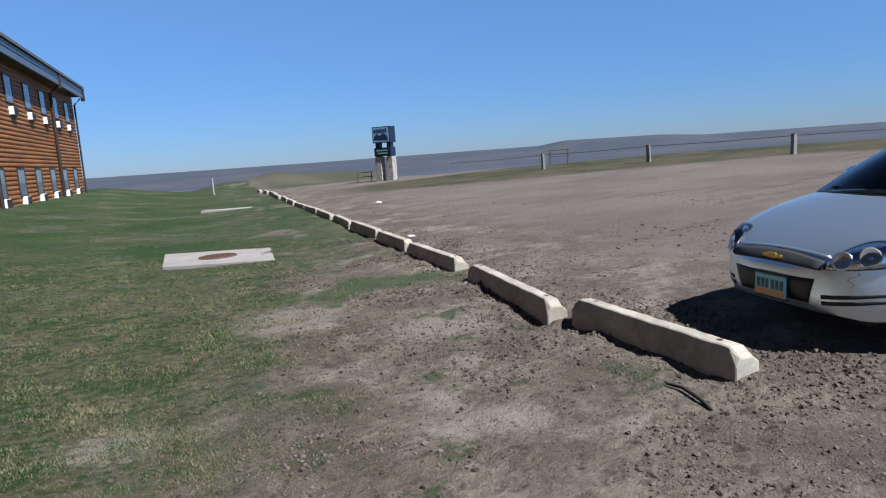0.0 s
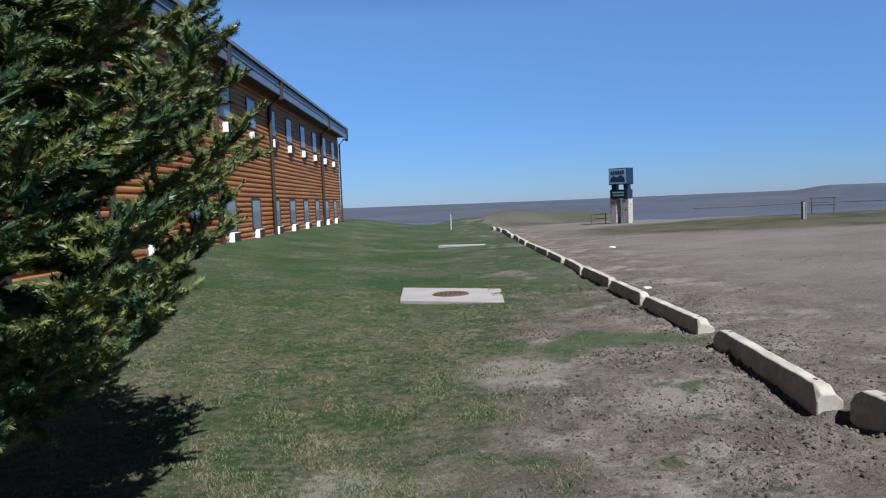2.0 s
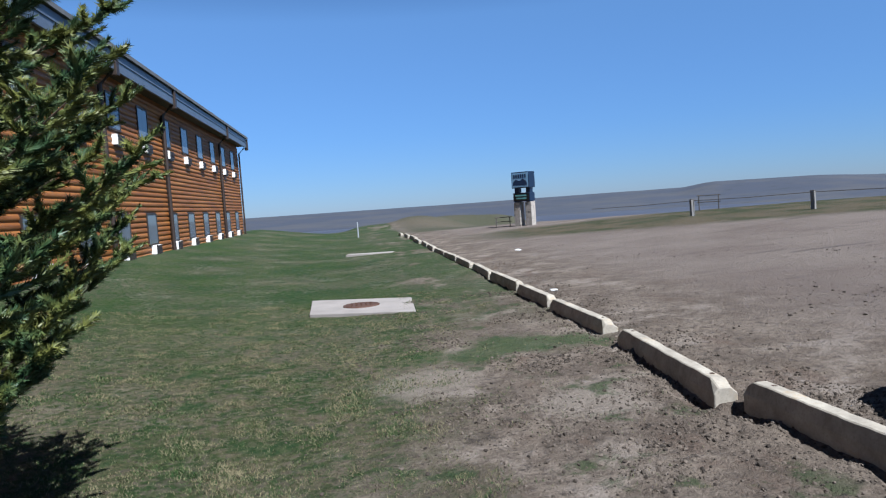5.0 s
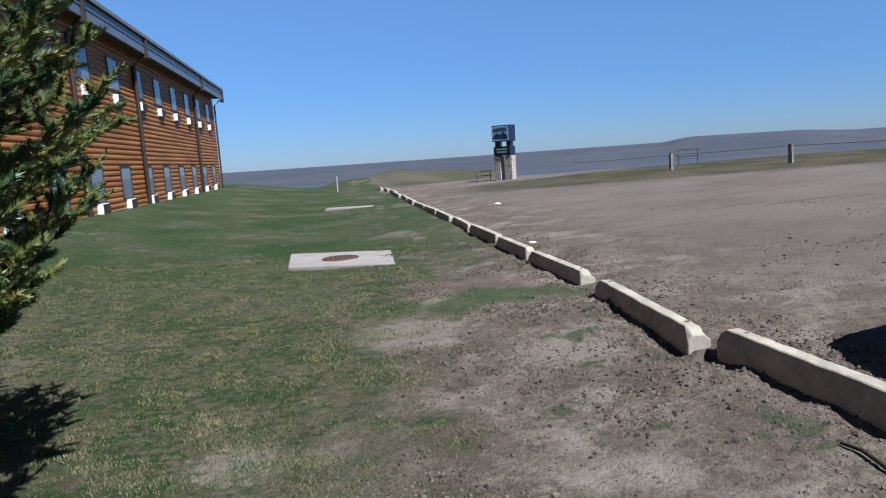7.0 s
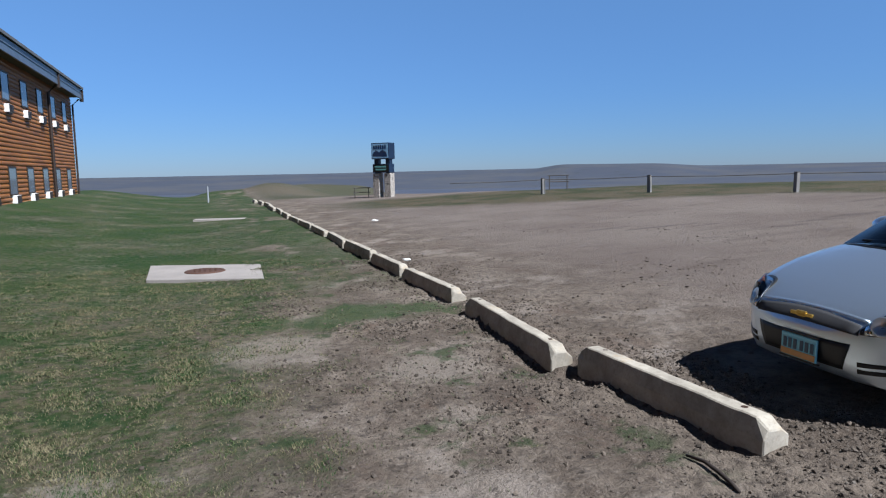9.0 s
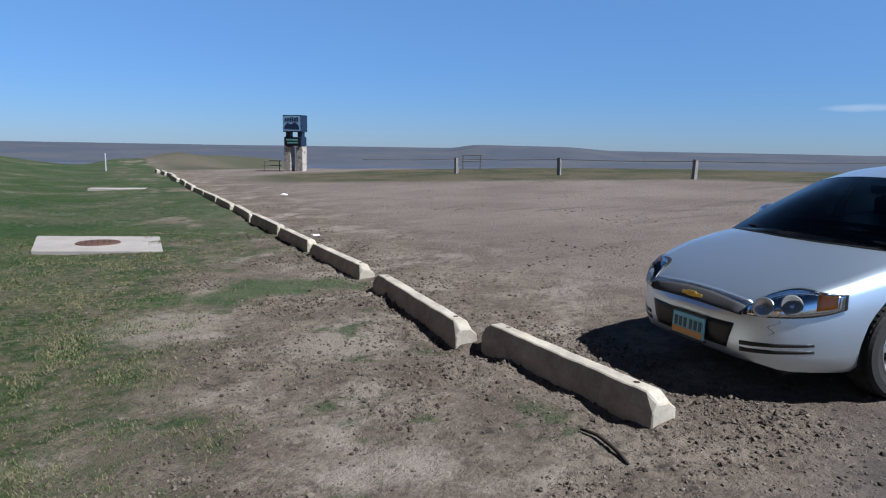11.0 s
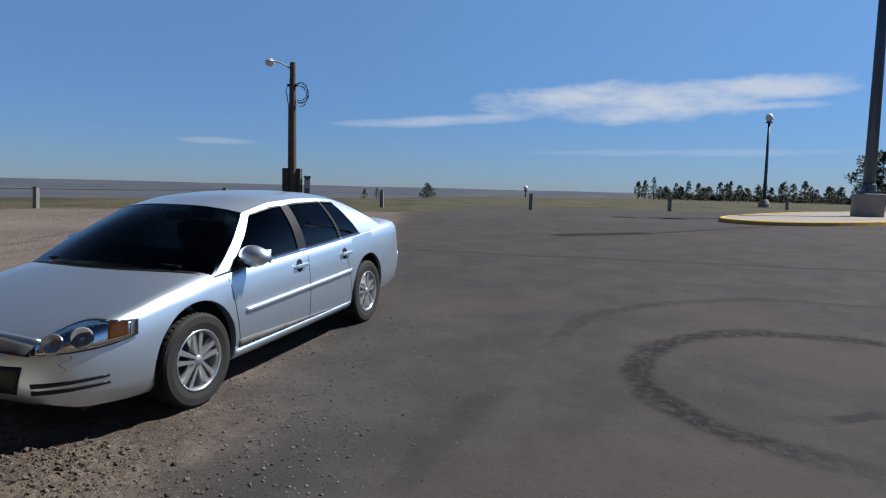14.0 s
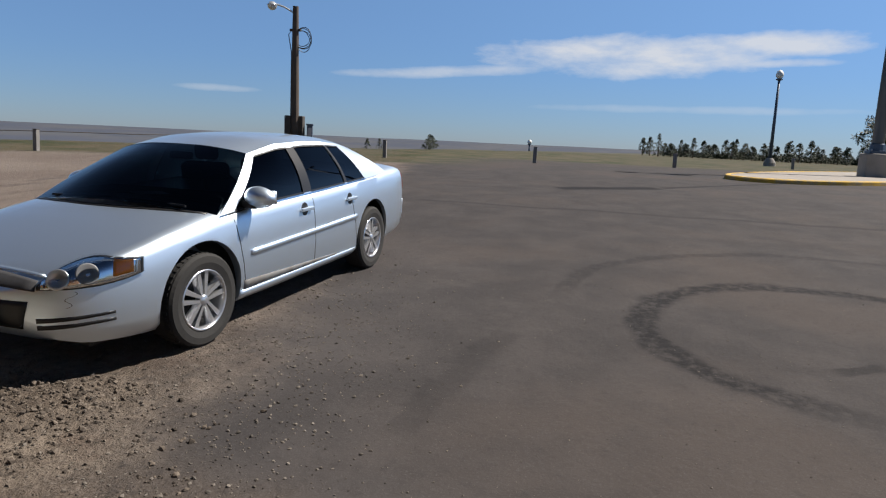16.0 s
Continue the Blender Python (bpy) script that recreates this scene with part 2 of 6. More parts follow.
# ---- ground ----
def ground_material():
    m = Mat("ground_soil_grass_asphalt", 0.95, 0, 0.2)
    sep = m.t.nodes.new("ShaderNodeSeparateXYZ")
    m.t.links.new(m.co, sep.inputs[0])
    X, Y, Z = sep.outputs
    n_big, n_mid, n_fine, n_grit = m.noise(0.35, 4), m.noise(1.6, 5, 0.6), m.noise(11, 6, 0.65), m.noise(70, 4, 0.7)
    # soils and surfaces
    soil = m.mix(m.step(n_mid, 0.3, 0.7), (0.1010, 0.0773, 0.0580, 1), (0.1888, 0.1511, 0.1159, 1))
    soil = m.mix(m.step(n_fine, 0.40, 0.75), soil, (0.0660, 0.0510, 0.0395, 1))
    soil = m.mix(m.math("MULTIPLY", m.step(n_grit, 0.55, 0.75), 0.5), soil, (0.2634, 0.2284, 0.1932, 1))
    soil = m.mix(m.math("MULTIPLY", m.step(m.noise(0.8, 6, 0.68), 0.52, 0.66), 0.8), soil, (0.2480, 0.2081, 0.1718, 1))
    soil = m.mix(m.math("MULTIPLY", m.step(m.noise(1.3, 6, 0.7, stretch=(1, 0.7, 1)), 0.55, 0.66), 0.6), soil, (0.1028, 0.0701, 0.0508, 1))
    pit = m.step(m.noise(5.5, 7, 0.72), 0.56, 0.68)
    soil = m.mix(m.math("MULTIPLY", pit, 0.75), soil, (0.0363, 0.0290, 0.0242, 1))
    soil = m.mix(m.math("MULTIPLY", m.step(m.noise(28, 5, 0.7), 0.56, 0.70), 0.55), soil, (0.2601, 0.2177, 0.1790, 1))
    soil = m.mix(m.math("MULTIPLY", m.step(m.noise(33, 4, 0.7), 0.58, 0.70), 0.6), soil, (0.0411, 0.0338, 0.0290, 1))
    turf = m.mix(m.step(m.noise(2.3, 6, 0.65), 0.40, 0.60), (0.0260, 0.0520, 0.0120, 1), (0.0949, 0.0861, 0.0423, 1))
    turf = m.mix(m.math("MULTIPLY", m.step(n_fine, 0.45, 0.7), 0.7), turf, (0.0979, 0.0834, 0.0476, 1))
    turf = m.mix(m.math("MULTIPLY", m.step(m.noise(0.7, 5, 0.6), 0.56, 0.70), 0.75), turf, (0.1021, 0.0885, 0.0561, 1))
    turf = m.mix(m.math("MULTIPLY", m.step(m.noise(9, 6, 0.7, stretch=(1, 1.4, 1)), 0.54, 0.64), 0.6), turf, (0.0160, 0.0210, 0.0090, 1))
    turf = m.mix(m.math("MULTIPLY", m.step(m.noise(24, 5, 0.7), 0.55, 0.66), 0.75), turf, (0.0123, 0.0165, 0.0065, 1))
    far_turf = m.mix(m.step(m.noise(0.5, 6, 0.65), 0.38, 0.62), (0.0150, 0.0500, 0.0077, 1), (0.0400, 0.0700, 0.0153, 1))
    far_turf = m.mix(m.math("MULTIPLY", m.step(n_fine, 0.42, 0.68), 0.6), far_turf, (0.0638, 0.0664, 0.0298, 1))
    lot = m.mix(m.step(n_big, 0.3, 0.7), (0.1414, 0.1113, 0.0902, 1), (0.1805, 0.1474, 0.1203, 1))
    lot = m.mix(m.math("MULTIPLY", m.step(m.noise(0.9, 6, 0.65, stretch=(0.5, 1.6, 1)), 0.52, 0.72), 0.55), lot, (0.0902, 0.0692, 0.0542, 1))
    lot = m.mix(m.math("MULTIPLY", m.step(n_grit, 0.5, 0.8), 0.35), lot, (0.0602, 0.0481, 0.0409, 1))
    ruts = m.step(m.noise(0.55, 7, 0.7, stretch=(0.45, 1.9, 1)), 0.57, 0.66)
    lot = m.mix(m.math("MULTIPLY", ruts, 0.5), m.mix(1.0, lot, (0.92, 0.92, 0.94, 1), "MULTIPLY"), (0.0483, 0.0386, 0.0332, 1))
    asph = m.mix(m.step(n_mid, 0.3, 0.75), (0.0430, 0.0381, 0.0352, 1), (0.0659, 0.0576, 0.0518, 1))
    asph = m.mix(m.math("MULTIPLY", m.step(n_big, 0.45, 0.65), 0.6), asph, (0.0781, 0.0625, 0.0513, 1))
    asph = m.mix(m.math("MULTIPLY", m.step(n_grit, 0.52, 0.72), 0.45), asph, (0.1074, 0.0977, 0.0904, 1))
    asph = m.mix(m.math("MULTIPLY", m.step(n_fine, 0.5, 0.8), 0.4), asph, (0.0269, 0.0244, 0.0235, 1))

    # skid rings, sealed cracks and the light mast's shadow, painted on the asphalt
    def ring(cx, cy, r, half, strength, squash=1.0):
        dx = m.math("SUBTRACT", X, cx)
        dy = m.math("MULTIPLY", m.math("SUBTRACT", Y, cy), squash)
        d = m.math("SQRT", m.math("ADD", m.math("MULTIPLY", dx, dx), m.math("MULTIPLY", dy, dy)))
        d = m.math("ABSOLUTE", m.math("SUBTRACT", m.math("ADD", d, m.math("MULTIPLY", m.math("SUBTRACT", n_mid, 0.5), 0.35)), r))
        k = m.math("SUBTRACT", 1.0, m.step(d, half * 0.4, half))
        return m.math("MULTIPLY", m.math("MULTIPLY", k, m.step(n_fine, 0.25, 0.6)), strength)

    def streak(x0, y0, x1, y1, half, strength):
        L = math.hypot(x1 - x0, y1 - y0)
        ux, uy = (x1 - x0) / L, (y1 - y0) / L
        px, py = m.math("SUBTRACT", X, x0), m.math("SUBTRACT", Y, y0)
        s = m.math("ADD", m.math("MULTIPLY", px, ux), m.math("MULTIPLY", py, uy))
        c = m.math("ABSOLUTE", m.math("ADD", m.math("ADD", m.math("MULTIPLY", px, -uy), m.math("MULTIPLY", py, ux)), m.math("MULTIPLY", m.math("SUBTRACT", n_mid, 0.5), 0.3)))
        k = m.math("MULTIPLY", m.math("SUBTRACT", 1.0, m.step(c, half * 0.5, half)), m.math("MULTIPLY", m.step(s, 0, 0.2), m.math("SUBTRACT", 1.0, m.step(s, L - 0.2, L))))
        return m.math("MULTIPLY", k, strength)

    marks = m.math("MULTIPLY", ring(6.97, -1.64, 1.75, 0.20, 0.92), m.math("SUBTRACT", 1.0, m.math("MULTIPLY", m.step(m.math("SUBTRACT", m.math("MULTIPLY", Y, -1.0), X), -5.2, -3.8), 0.7)))
    # the two joined streaks running to the island paint the mast's cast shadow
    for a in (m.math("MULTIPLY", ring(7.51, -2.30, 3.15, 0.14, 0.5), m.step(X, 7.2, 8.2)), streak(17.82, 1.74, 19.48, -0.83, 0.42, 1.0), streak(19.48, -0.83, 24.12, -4.76, 0.17, 0.75),
              streak(13.96, 4.2, 13.96, -9.2, 0.13, 0.45), streak(4.22, 1.5, 6.31, 1.17, 0.14, 0.25), streak(6.08, -1.08, 6.37, -1.68, 0.09, 0.6)):
        marks = m.math("MAXIMUM", marks, a)
    asph = m.mix(marks, asph, (0.0120, 0.0108, 0.0108, 1))

    # where each surface lies
    wob = m.math("MULTIPLY", m.math("SUBTRACT", n_mid, 0.5), 2.6)
    wob_f = m.math("MULTIPLY", m.math("SUBTRACT", n_fine, 0.5), 1.2)
    edge_x = m.math("ADD", -0.35, m.math("MULTIPLY", Y, 0.165))
    bare = m.math("ADD", m.math("ADD", m.math("SUBTRACT", X, edge_x), wob), wob_f)
    bare_k = m.step(bare, -0.7, 0.9)
    bare_k = m.math("MULTIPLY", bare_k, m.math("SUBTRACT", 1.0, m.math("MULTIPLY", m.step(Y, 9.5, 12.5), 0.85)))
    bare_k = m.math("MAXIMUM", bare_k, m.math("MULTIPLY", m.math("MULTIPLY", m.step(m.math("ADD", X, m.math("MULTIPLY", wob, 0.5)), 1.0, 2.0), m.step(m.noise(0.55, 5, 0.6, stretch=(1, 0.6, 1)), 0.50, 0.60)), 0.85))
    thin = m.math("MULTIPLY", m.step(m.math("ADD", n_fine, m.math("MULTIPLY", n_big, 0.6)), 0.74, 0.92), 0.48)
    lawn = m.mix(m.step(m.math("ADD", Y, m.math("MULTIPLY", wob, 1.5)), 8.5, 15.5), turf, far_turf)
    lawn = m.mix(m.math("MULTIPLY", m.step(n_fine, 0.56, 0.40), 0.45), lawn, (0.022, 0.042, 0.010, 1))   # lusher tufts
    lawn = m.mix(thin, m.mix(1.0, lawn, (0.84, 0.84, 0.84, 1), "MULTIPLY"), soil)
    land = m.mix(bare_k, lawn, soil)
    for px, py, pr in ((1.05, 7.6, 0.75), (-0.35, 4.85, 0.36), (2.3, 6.2, 0.6)):
        dx, dy = m.math("SUBTRACT", X, px), m.math("MULTIPLY", m.math("SUBTRACT", Y, py), 1.1)
        d = m.math("ADD", m.math("SQRT", m.math("ADD", m.math("MULTIPLY", dx, dx), m.math("MULTIPLY", dy, dy))), m.math("ADD", m.math("MULTIPLY", wob_f, 0.8), m.math("MULTIPLY", wob, 0.12)))
        land = m.mix(m.math("MULTIPLY", m.math("SUBTRACT", 1.0, m.step(d, pr * 0.5, pr)), 0.8), land, m.mix(n_grit, (0.17, 0.14, 0.11, 1), (0.26, 0.22, 0.18, 1)))
    tuft = m.math("MULTIPLY", m.step(m.noise(1.1, 6, 0.7), 0.55, 0.64), m.math("SUBTRACT", 1.0, m.step(X, 2.9, 3.3)))
    land = m.mix(m.math("MULTIPLY", tuft, 0.75), land, m.mix(m.step(n_fine, 0.4, 0.65), (0.014, 0.038, 0.009, 1), (0.042, 0.062, 0.020, 1)))
    dx, dy = m.math("DIVIDE", m.math("SUBTRACT", X, 2.2), 1.7), m.math("DIVIDE", m.math("SUBTRACT", Y, 8.7), 0.65)
    d = m.math("ADD", m.math("SQRT", m.math("ADD", m.math("MULTIPLY", dx, dx), m.math("MULTIPLY", dy, dy))), m.math("MULTIPLY", m.math("ADD", wob_f, wob), 0.9))
    land = m.mix(m.math("MULTIPLY", m.math("SUBTRACT", 1.0, m.step(d, 0.4, 1.1)), 0.7), land, m.mix(m.step(n_fine, 0.4, 0.65), (0.016, 0.048, 0.010, 1), (0.050, 0.076, 0.022, 1)))
    lot_k = m.step(m.math("ADD", X, m.math("MULTIPLY", wob_f, 0.6)), 3.25, 3.9)
    land = m.mix(lot_k, land, m.mix(m.step(m.math("ADD", X, m.math("MULTIPLY", wob, 0.7)), 4.2, 7.5), soil, lot))
    a_edge = m.math("SUBTRACT", Y, m.math("ADD", 1.7, m.math("MULTIPLY", X, 0.235)))
    asph_k = m.math("MULTIPLY", m.math("SUBTRACT", 1.0, m.step(m.math("ADD", a_edge, m.math("MULTIPLY", wob, 0.5)), -0.5, 0.7)), m.step(m.math("ADD", X, m.math("MULTIPLY", wob, 0.5)), 2.3, 3.9))
    land = m.mix(asph_k, land, m.mix(1.0, asph, (0.80, 0.80, 0.83, 1), "MULTIPLY"))
    # verge of dry grass round the lot
    verge = m.mix(m.step(m.noise(0.5, 6, 0.65), 0.38, 0.62), (0.034, 0.040, 0.016, 1), (0.082, 0.066, 0.040, 1))
    rr = m.math("SQRT", m.math("ADD", m.math("MULTIPLY", X, X), m.math("MULTIPLY", Y, Y)))
    v1 = m.math("ADD", m.math("MULTIPLY", X, 0.55), m.math("MULTIPLY", Y, 0.83))
    v2 = m.math("ADD", m.math("MULTIPLY", X, 0.94), m.math("MULTIPLY", Y, 0.34))
    v_k = m.math("MAXIMUM", m.step(m.math("ADD", v1, m.math("MULTIPLY", wob, 0.8)), 26.0, 28.0), m.step(m.math("ADD", v2, m.math("MULTIPLY", wob, 0.8)), 24.5, 27.0))
    v_k = m.math("MULTIPLY", v_k, m.math("SUBTRACT", 1.0, m.step(Y, 33.0, 35.5)))
    v_k = m.math("MULTIPLY", v_k, m.math("MAXIMUM", m.step(Y, 4.0, 9.0), m.step(X, 36.0, 39.0)))
    land = m.mix(m.math("MULTIPLY", v_k, m.step(X, 4.0, 9.0)), land, verge)
    # slope below the rim; the plain and far hills have bluish haze in their colour
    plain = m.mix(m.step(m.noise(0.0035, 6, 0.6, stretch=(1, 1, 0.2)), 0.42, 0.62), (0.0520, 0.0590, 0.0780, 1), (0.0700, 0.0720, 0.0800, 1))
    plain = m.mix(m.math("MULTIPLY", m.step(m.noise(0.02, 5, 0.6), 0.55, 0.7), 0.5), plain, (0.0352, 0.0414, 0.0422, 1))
    slope = m.mix(m.step(m.noise(0.05, 6), 0.4, 0.65), (0.060, 0.060, 0.036, 1), (0.095, 0.080, 0.056, 1))
    over = m.math("MULTIPLY", m.step(m.math("ADD", Y, m.math("MULTIPLY", X, 0.45)), 44.5, 46.5), m.step(X, 3.0, 5.0))
    land = m.mix(m.math("MAXIMUM", over, m.math("SUBTRACT", 1.0, m.step(Z, -2.0, -0.6))), land, slope)
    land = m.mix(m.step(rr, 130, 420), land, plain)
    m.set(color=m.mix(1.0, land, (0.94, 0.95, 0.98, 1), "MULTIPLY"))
    rough_k = m.math("SUBTRACT", 1.0, m.math("MULTIPLY", asph_k, 0.90))
    lump = m.noise(22, 6, 0.7)
    h = m.math("MULTIPLY", m.math("ADD", m.math("ADD", m.math("MULTIPLY", n_fine, 0.9), m.math("MULTIPLY", lump, 0.7)), m.math("MULTIPLY", n_grit, 0.3)), rough_k)
    m.bump(h, 0.95, 0.034)
    return m.m


def build_ground():
    cx, cy = 0.6, 0.5
    angs = []
    a = -180.0
    while a < 180:
        angs.append(a)
        a += 0.36 if -42 <= a <= 132 else 3.0
    radii, r = [0.0], 0.5
    while r < 4900:
        radii.append(r)
        r += 0.045 if r < 9 else (0.012 * r if r < 60 else 0.05 * r)
    radii.append(4900)
    verts, faces = [(cx, cy, ground_z(cx, cy))], []
    n = len(angs)
    for r in radii[1:]:
        for a in angs:
            x, y = cx + r * math.sin(radians(a)), cy + r * math.cos(radians(a))
            verts.append((x, y, ground_z(x, y)))
    for k in range(n):
        faces.append((0, 1 + (k + 1) % n, 1 + k))
    for i in range(len(radii) - 2):
        b0, b1 = 1 + i * n, 1 + (i + 1) * n
        for k in range(n):
            k2 = (k + 1) % n
            faces.append((b0 + k, b0 + k2, b1 + k2, b1 + k))
    me = bpy.data.meshes.new("ground")
    me.from_pydata(verts, [], faces)
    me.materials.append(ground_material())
    me.shade_smooth()
    ob = new("ground", me)
    return tagged(ob, "bluff-top lot of bare soil, patchy lawn and worn asphalt above a hazy plain", "ground", kind="structure")


ground = build_ground()

# the flooded lake below the bluff
def lake():
    m = Mat("lake_water", 0.6, 0, 0.12)
    m.set(color=m.mix(m.step(m.noise(0.004, 4), 0.35, 0.7), (0.058, 0.066, 0.090, 1), (0.072, 0.078, 0.100, 1)))
    m.bump(m.noise(0.6, 3), 0.15, 0.3)
    bm = bmesh.new()
    rows = []
    for r in (150, 400, 900, 1700, 2600, 3400):
        rows.append([(r * math.sin(radians(a)), r * math.cos(radians(a)), -42.5) for a in range(-60, 100, 4)])
    grid(bm, rows)
    return tagged(part("water", bm, m.m), "broad grey-blue lake under haze below the bluff", "lake", kind="structure")


lake()

# ---- lodge with log siding ----
WALL_X, B_Y0, B_Y1 = -7.5, -6.0, 51.9
B_BASE, B_TOP = 0.55, 7.05
m_log = Mat("stained_log_siding", 0.55)
_g = m_log.noise(5, 6, 0.65, stretch=(1, 0.06, 1.5))
_c = m_log.ramp(_g, (0.28, (0.105, 0.036, 0.009, 1)), (0.5, (0.225, 0.084, 0.018, 1)), (0.72, (0.33, 0.140, 0.034, 1)))
_c = m_log.mix(m_log.math("MULTIPLY", m_log.random(), 0.15), _c, (0.25, 0.075, 0.02, 1))
m_log.set(color=_c).bump(_g, 0.3, 0.006)
m_log = m_log.m
m_trim = simple("dark_brown_trim", (0.030, 0.020, 0.015, 1), 0.5)
m_fascia = simple("blue_grey_metal_fascia", (0.10, 0.125, 0.165, 1), 0.4, 0.2)
m_roofing = simple("grey_shingle_roof", (0.10, 0.105, 0.115, 1), 0.85)
m_soffit = simple("brown_soffit", (0.06, 0.04, 0.03, 1), 0.7)
m_white = simple("white_enamel", (0.72, 0.71, 0.68, 1), 0.45, vary=0.08)
m_grille = simple("shaded_metal_grille", (0.20, 0.20, 0.20, 1), 0.5)
m_bronze = simple("bronze_metal_grille", (0.075, 0.055, 0.042, 1), 0.5, 0.3)
m_concrete = simple("weathered_concrete", (0.255, 0.230, 0.212, 1), 0.9, vary=0.22, bump=0.4)
_m = Mat("curtained_window_glass", 0.06, 0, 0.6)
_m.set(color=_m.mix(_m.noise(2.5, 3, stretch=(1, 6, 0.4)), (0.085, 0.105, 0.125, 1), (0.13, 0.155, 0.178, 1)))
m_winglass = _m.m

WIN_PITCH, WIN_Y_LAST = 3.38, 49.2
WIN_YS = [WIN_Y_LAST - i * WIN_PITCH for i in range(16)]
STOREY = 4.15
WIN_Z0, WIN_H, WIN_W = 1.05, 1.25, 1.30


def lodge():
    b = thing("lodge", WALL_X, 0, B_BASE, label="long two-storey lodge clad in orange-stained log siding with a metal-edged eave", category="building")
    inv = lambda z: z - B_BASE
    # core wall with through openings for the windows, as strips
    bm = bmesh.new()
    ys = [B_Y0]
    for y in sorted(WIN_YS):
        ys += [y - WIN_W / 2, y + WIN_W / 2]
    ys.append(B_Y1)
    rows = [(inv(0.2), inv(WIN_Z0)), (inv(WIN_Z0), inv(WIN_Z0 + WIN_H)), (inv(WIN_Z0 + WIN_H), inv(WIN_Z0 + STOREY)),
            (inv(WIN_Z0 + STOREY), inv(WIN_Z0 + STOREY + WIN_H)), (inv(WIN_Z0 + STOREY + WIN_H), inv(B_TOP))]
    for i in range(len(ys) - 1):
        for j, (z0, z1) in enumerate(rows):
            if i % 2 == 1 and j in (1, 3):
                continue
            box(bm, -0.25, -0.06, ys[i], ys[i + 1], z0, z1)
    box(bm, -14, -0.25, B_Y1 - 0.2, B_Y1, inv(0.2), inv(B_TOP))
    box(bm, -14, -0.25, B_Y0, B_Y0 + 0.2, inv(0.2), inv(B_TOP))
    box(bm, -14.2, -14, B_Y0, B_Y1, inv(0.2), inv(B_TOP))
    part("wall", bm, m_log, b)
    # rounded log courses, broken at the openings
    course = 0.2
    n = int((B_TOP - 0.35) / course)
    prof = [(math.sin(a) * 0.050, -math.cos(a) * course / 2) for a in [math.pi * k / 5 for k in range(6)]]
    for c in range(n):
        z = 0.35 + (c + 0.5) * course
        spans = []
        y0 = B_Y0
        hit = [y for y in sorted(WIN_YS) if any(w0 - 0.02 < z < w0 + WIN_H + 0.02 for w0 in (WIN_Z0, WIN_Z0 + STOREY))]
        for y in hit:
            spans.append((y0, y - WIN_W / 2))
            y0 = y + WIN_W / 2
        spans.append((y0, B_Y1))
        for s0, s1 in spans:
            cuts = [s0, s1]
            if s1 - s0 > 12:
                cuts = [s0] + [s0 + (s1 - s0) * (k + random.uniform(-0.2, 0.2)) / 4 for k in range(1, 4)] + [s1]
            for q0, q1 in zip(cuts, cuts[1:]):
                bm = bmesh.new()
                a = [bm.verts.new((-0.065 + px, q0 + 0.003, inv(z) + pz)) for px, pz in prof]
                e = [bm.verts.new((-0.065 + px, q1 - 0.003, inv(z) + pz)) for px, pz in prof]
                for k in range(5):
                    bm.faces.new((a[k], e[k], e[k + 1], a[k + 1]))
                part("log", bm, m_log, b, smooth_faces=True)
    # windows
    def window(y, z):
        bm = bmesh.new()
        t = 0.055
        for q in ((y - WIN_W / 2 - 0.01, y - WIN_W / 2 + t, z, z + WIN_H), (y + WIN_W / 2 - t, y + WIN_W / 2 + 0.01, z, z + WIN_H),
                  (y - WIN_W / 2 + t, y + WIN_W / 2 - t, z - 0.01, z + t), (y - WIN_W / 2 + t, y + WIN_W / 2 - t, z + WIN_H - t, z + WIN_H + 0.02)):
            box(bm, -0.14, 0.022, q[0], q[1], inv(q[2]), inv(q[3]), 0.008)
        w = part("window", bm, m_trim, b)
        bm = bmesh.new()
        box(bm, -0.012, 0.004, y - WIN_W / 2 + t, y + WIN_W / 2 - t, inv(z + t), inv(z + WIN_H - t))
        part("pane", bm, m_winglass, w)

    # wall air conditioners
    def cooler(y, z):
        bm = bmesh.new()
        box(bm, -0.1, 0.165, y - 0.38, y + 0.38, inv(z - 0.18), inv(z + 0.18), 0.015)
        a = part("air_conditioner", bm, m_white, b, "white wall air conditioner under the window")
        bm = bmesh.new()
        box(bm, 0.166, 0.171, y - 0.37, y + 0.37, inv(z - 0.17), inv(z + 0.17))
        for k in range(9):
            zz = inv(z - 0.155) + k * 0.036
            box(bm, 0.171, 0.184, y - 0.36, y + 0.36, zz, zz + 0.013)
        part("louvre", bm, m_bronze, a)
        bm = bmesh.new()
        box(bm, 0.0, 0.13, y - 0.34, y + 0.34, inv(z - 0.24), inv(z - 0.182))
        part("bracket", bm, m_trim, a)

    for y in WIN_YS:
        for f in (0, 1):
            window(y, WIN_Z0 + f * STOREY)
            cooler(y + 0.1, WIN_Z0 + STOREY - 0.34 if f else 0.86)
    # downpipes and corner boards
    for y in (51.75, 44.3, 31.6, 24.2, 16.5, 8.8):
        bm = bmesh.new()
        tube(bm, [(0.50, y, inv(6.9)), (0.10, y, inv(6.5)), (0.09, y, inv(0.5))], 0.085 if y < 51 else 0.06, 8)
        part("downpipe", bm, m_trim, b, "dark brown downpipe")
    # eave: soffit, fascia with joints, gutter and roof
    bm = bmesh.new()
    box(bm, -0.3, 0.58, B_Y0 - 0.6, B_Y1 + 0.35, inv(B_TOP), inv(B_TOP + 0.06))
    part("soffit", bm, m_soffit, b)
    joints = [B_Y1 + 0.3, 44.3, 31.6, 24.2, 16.5, 8.8, B_Y0 - 0.7]
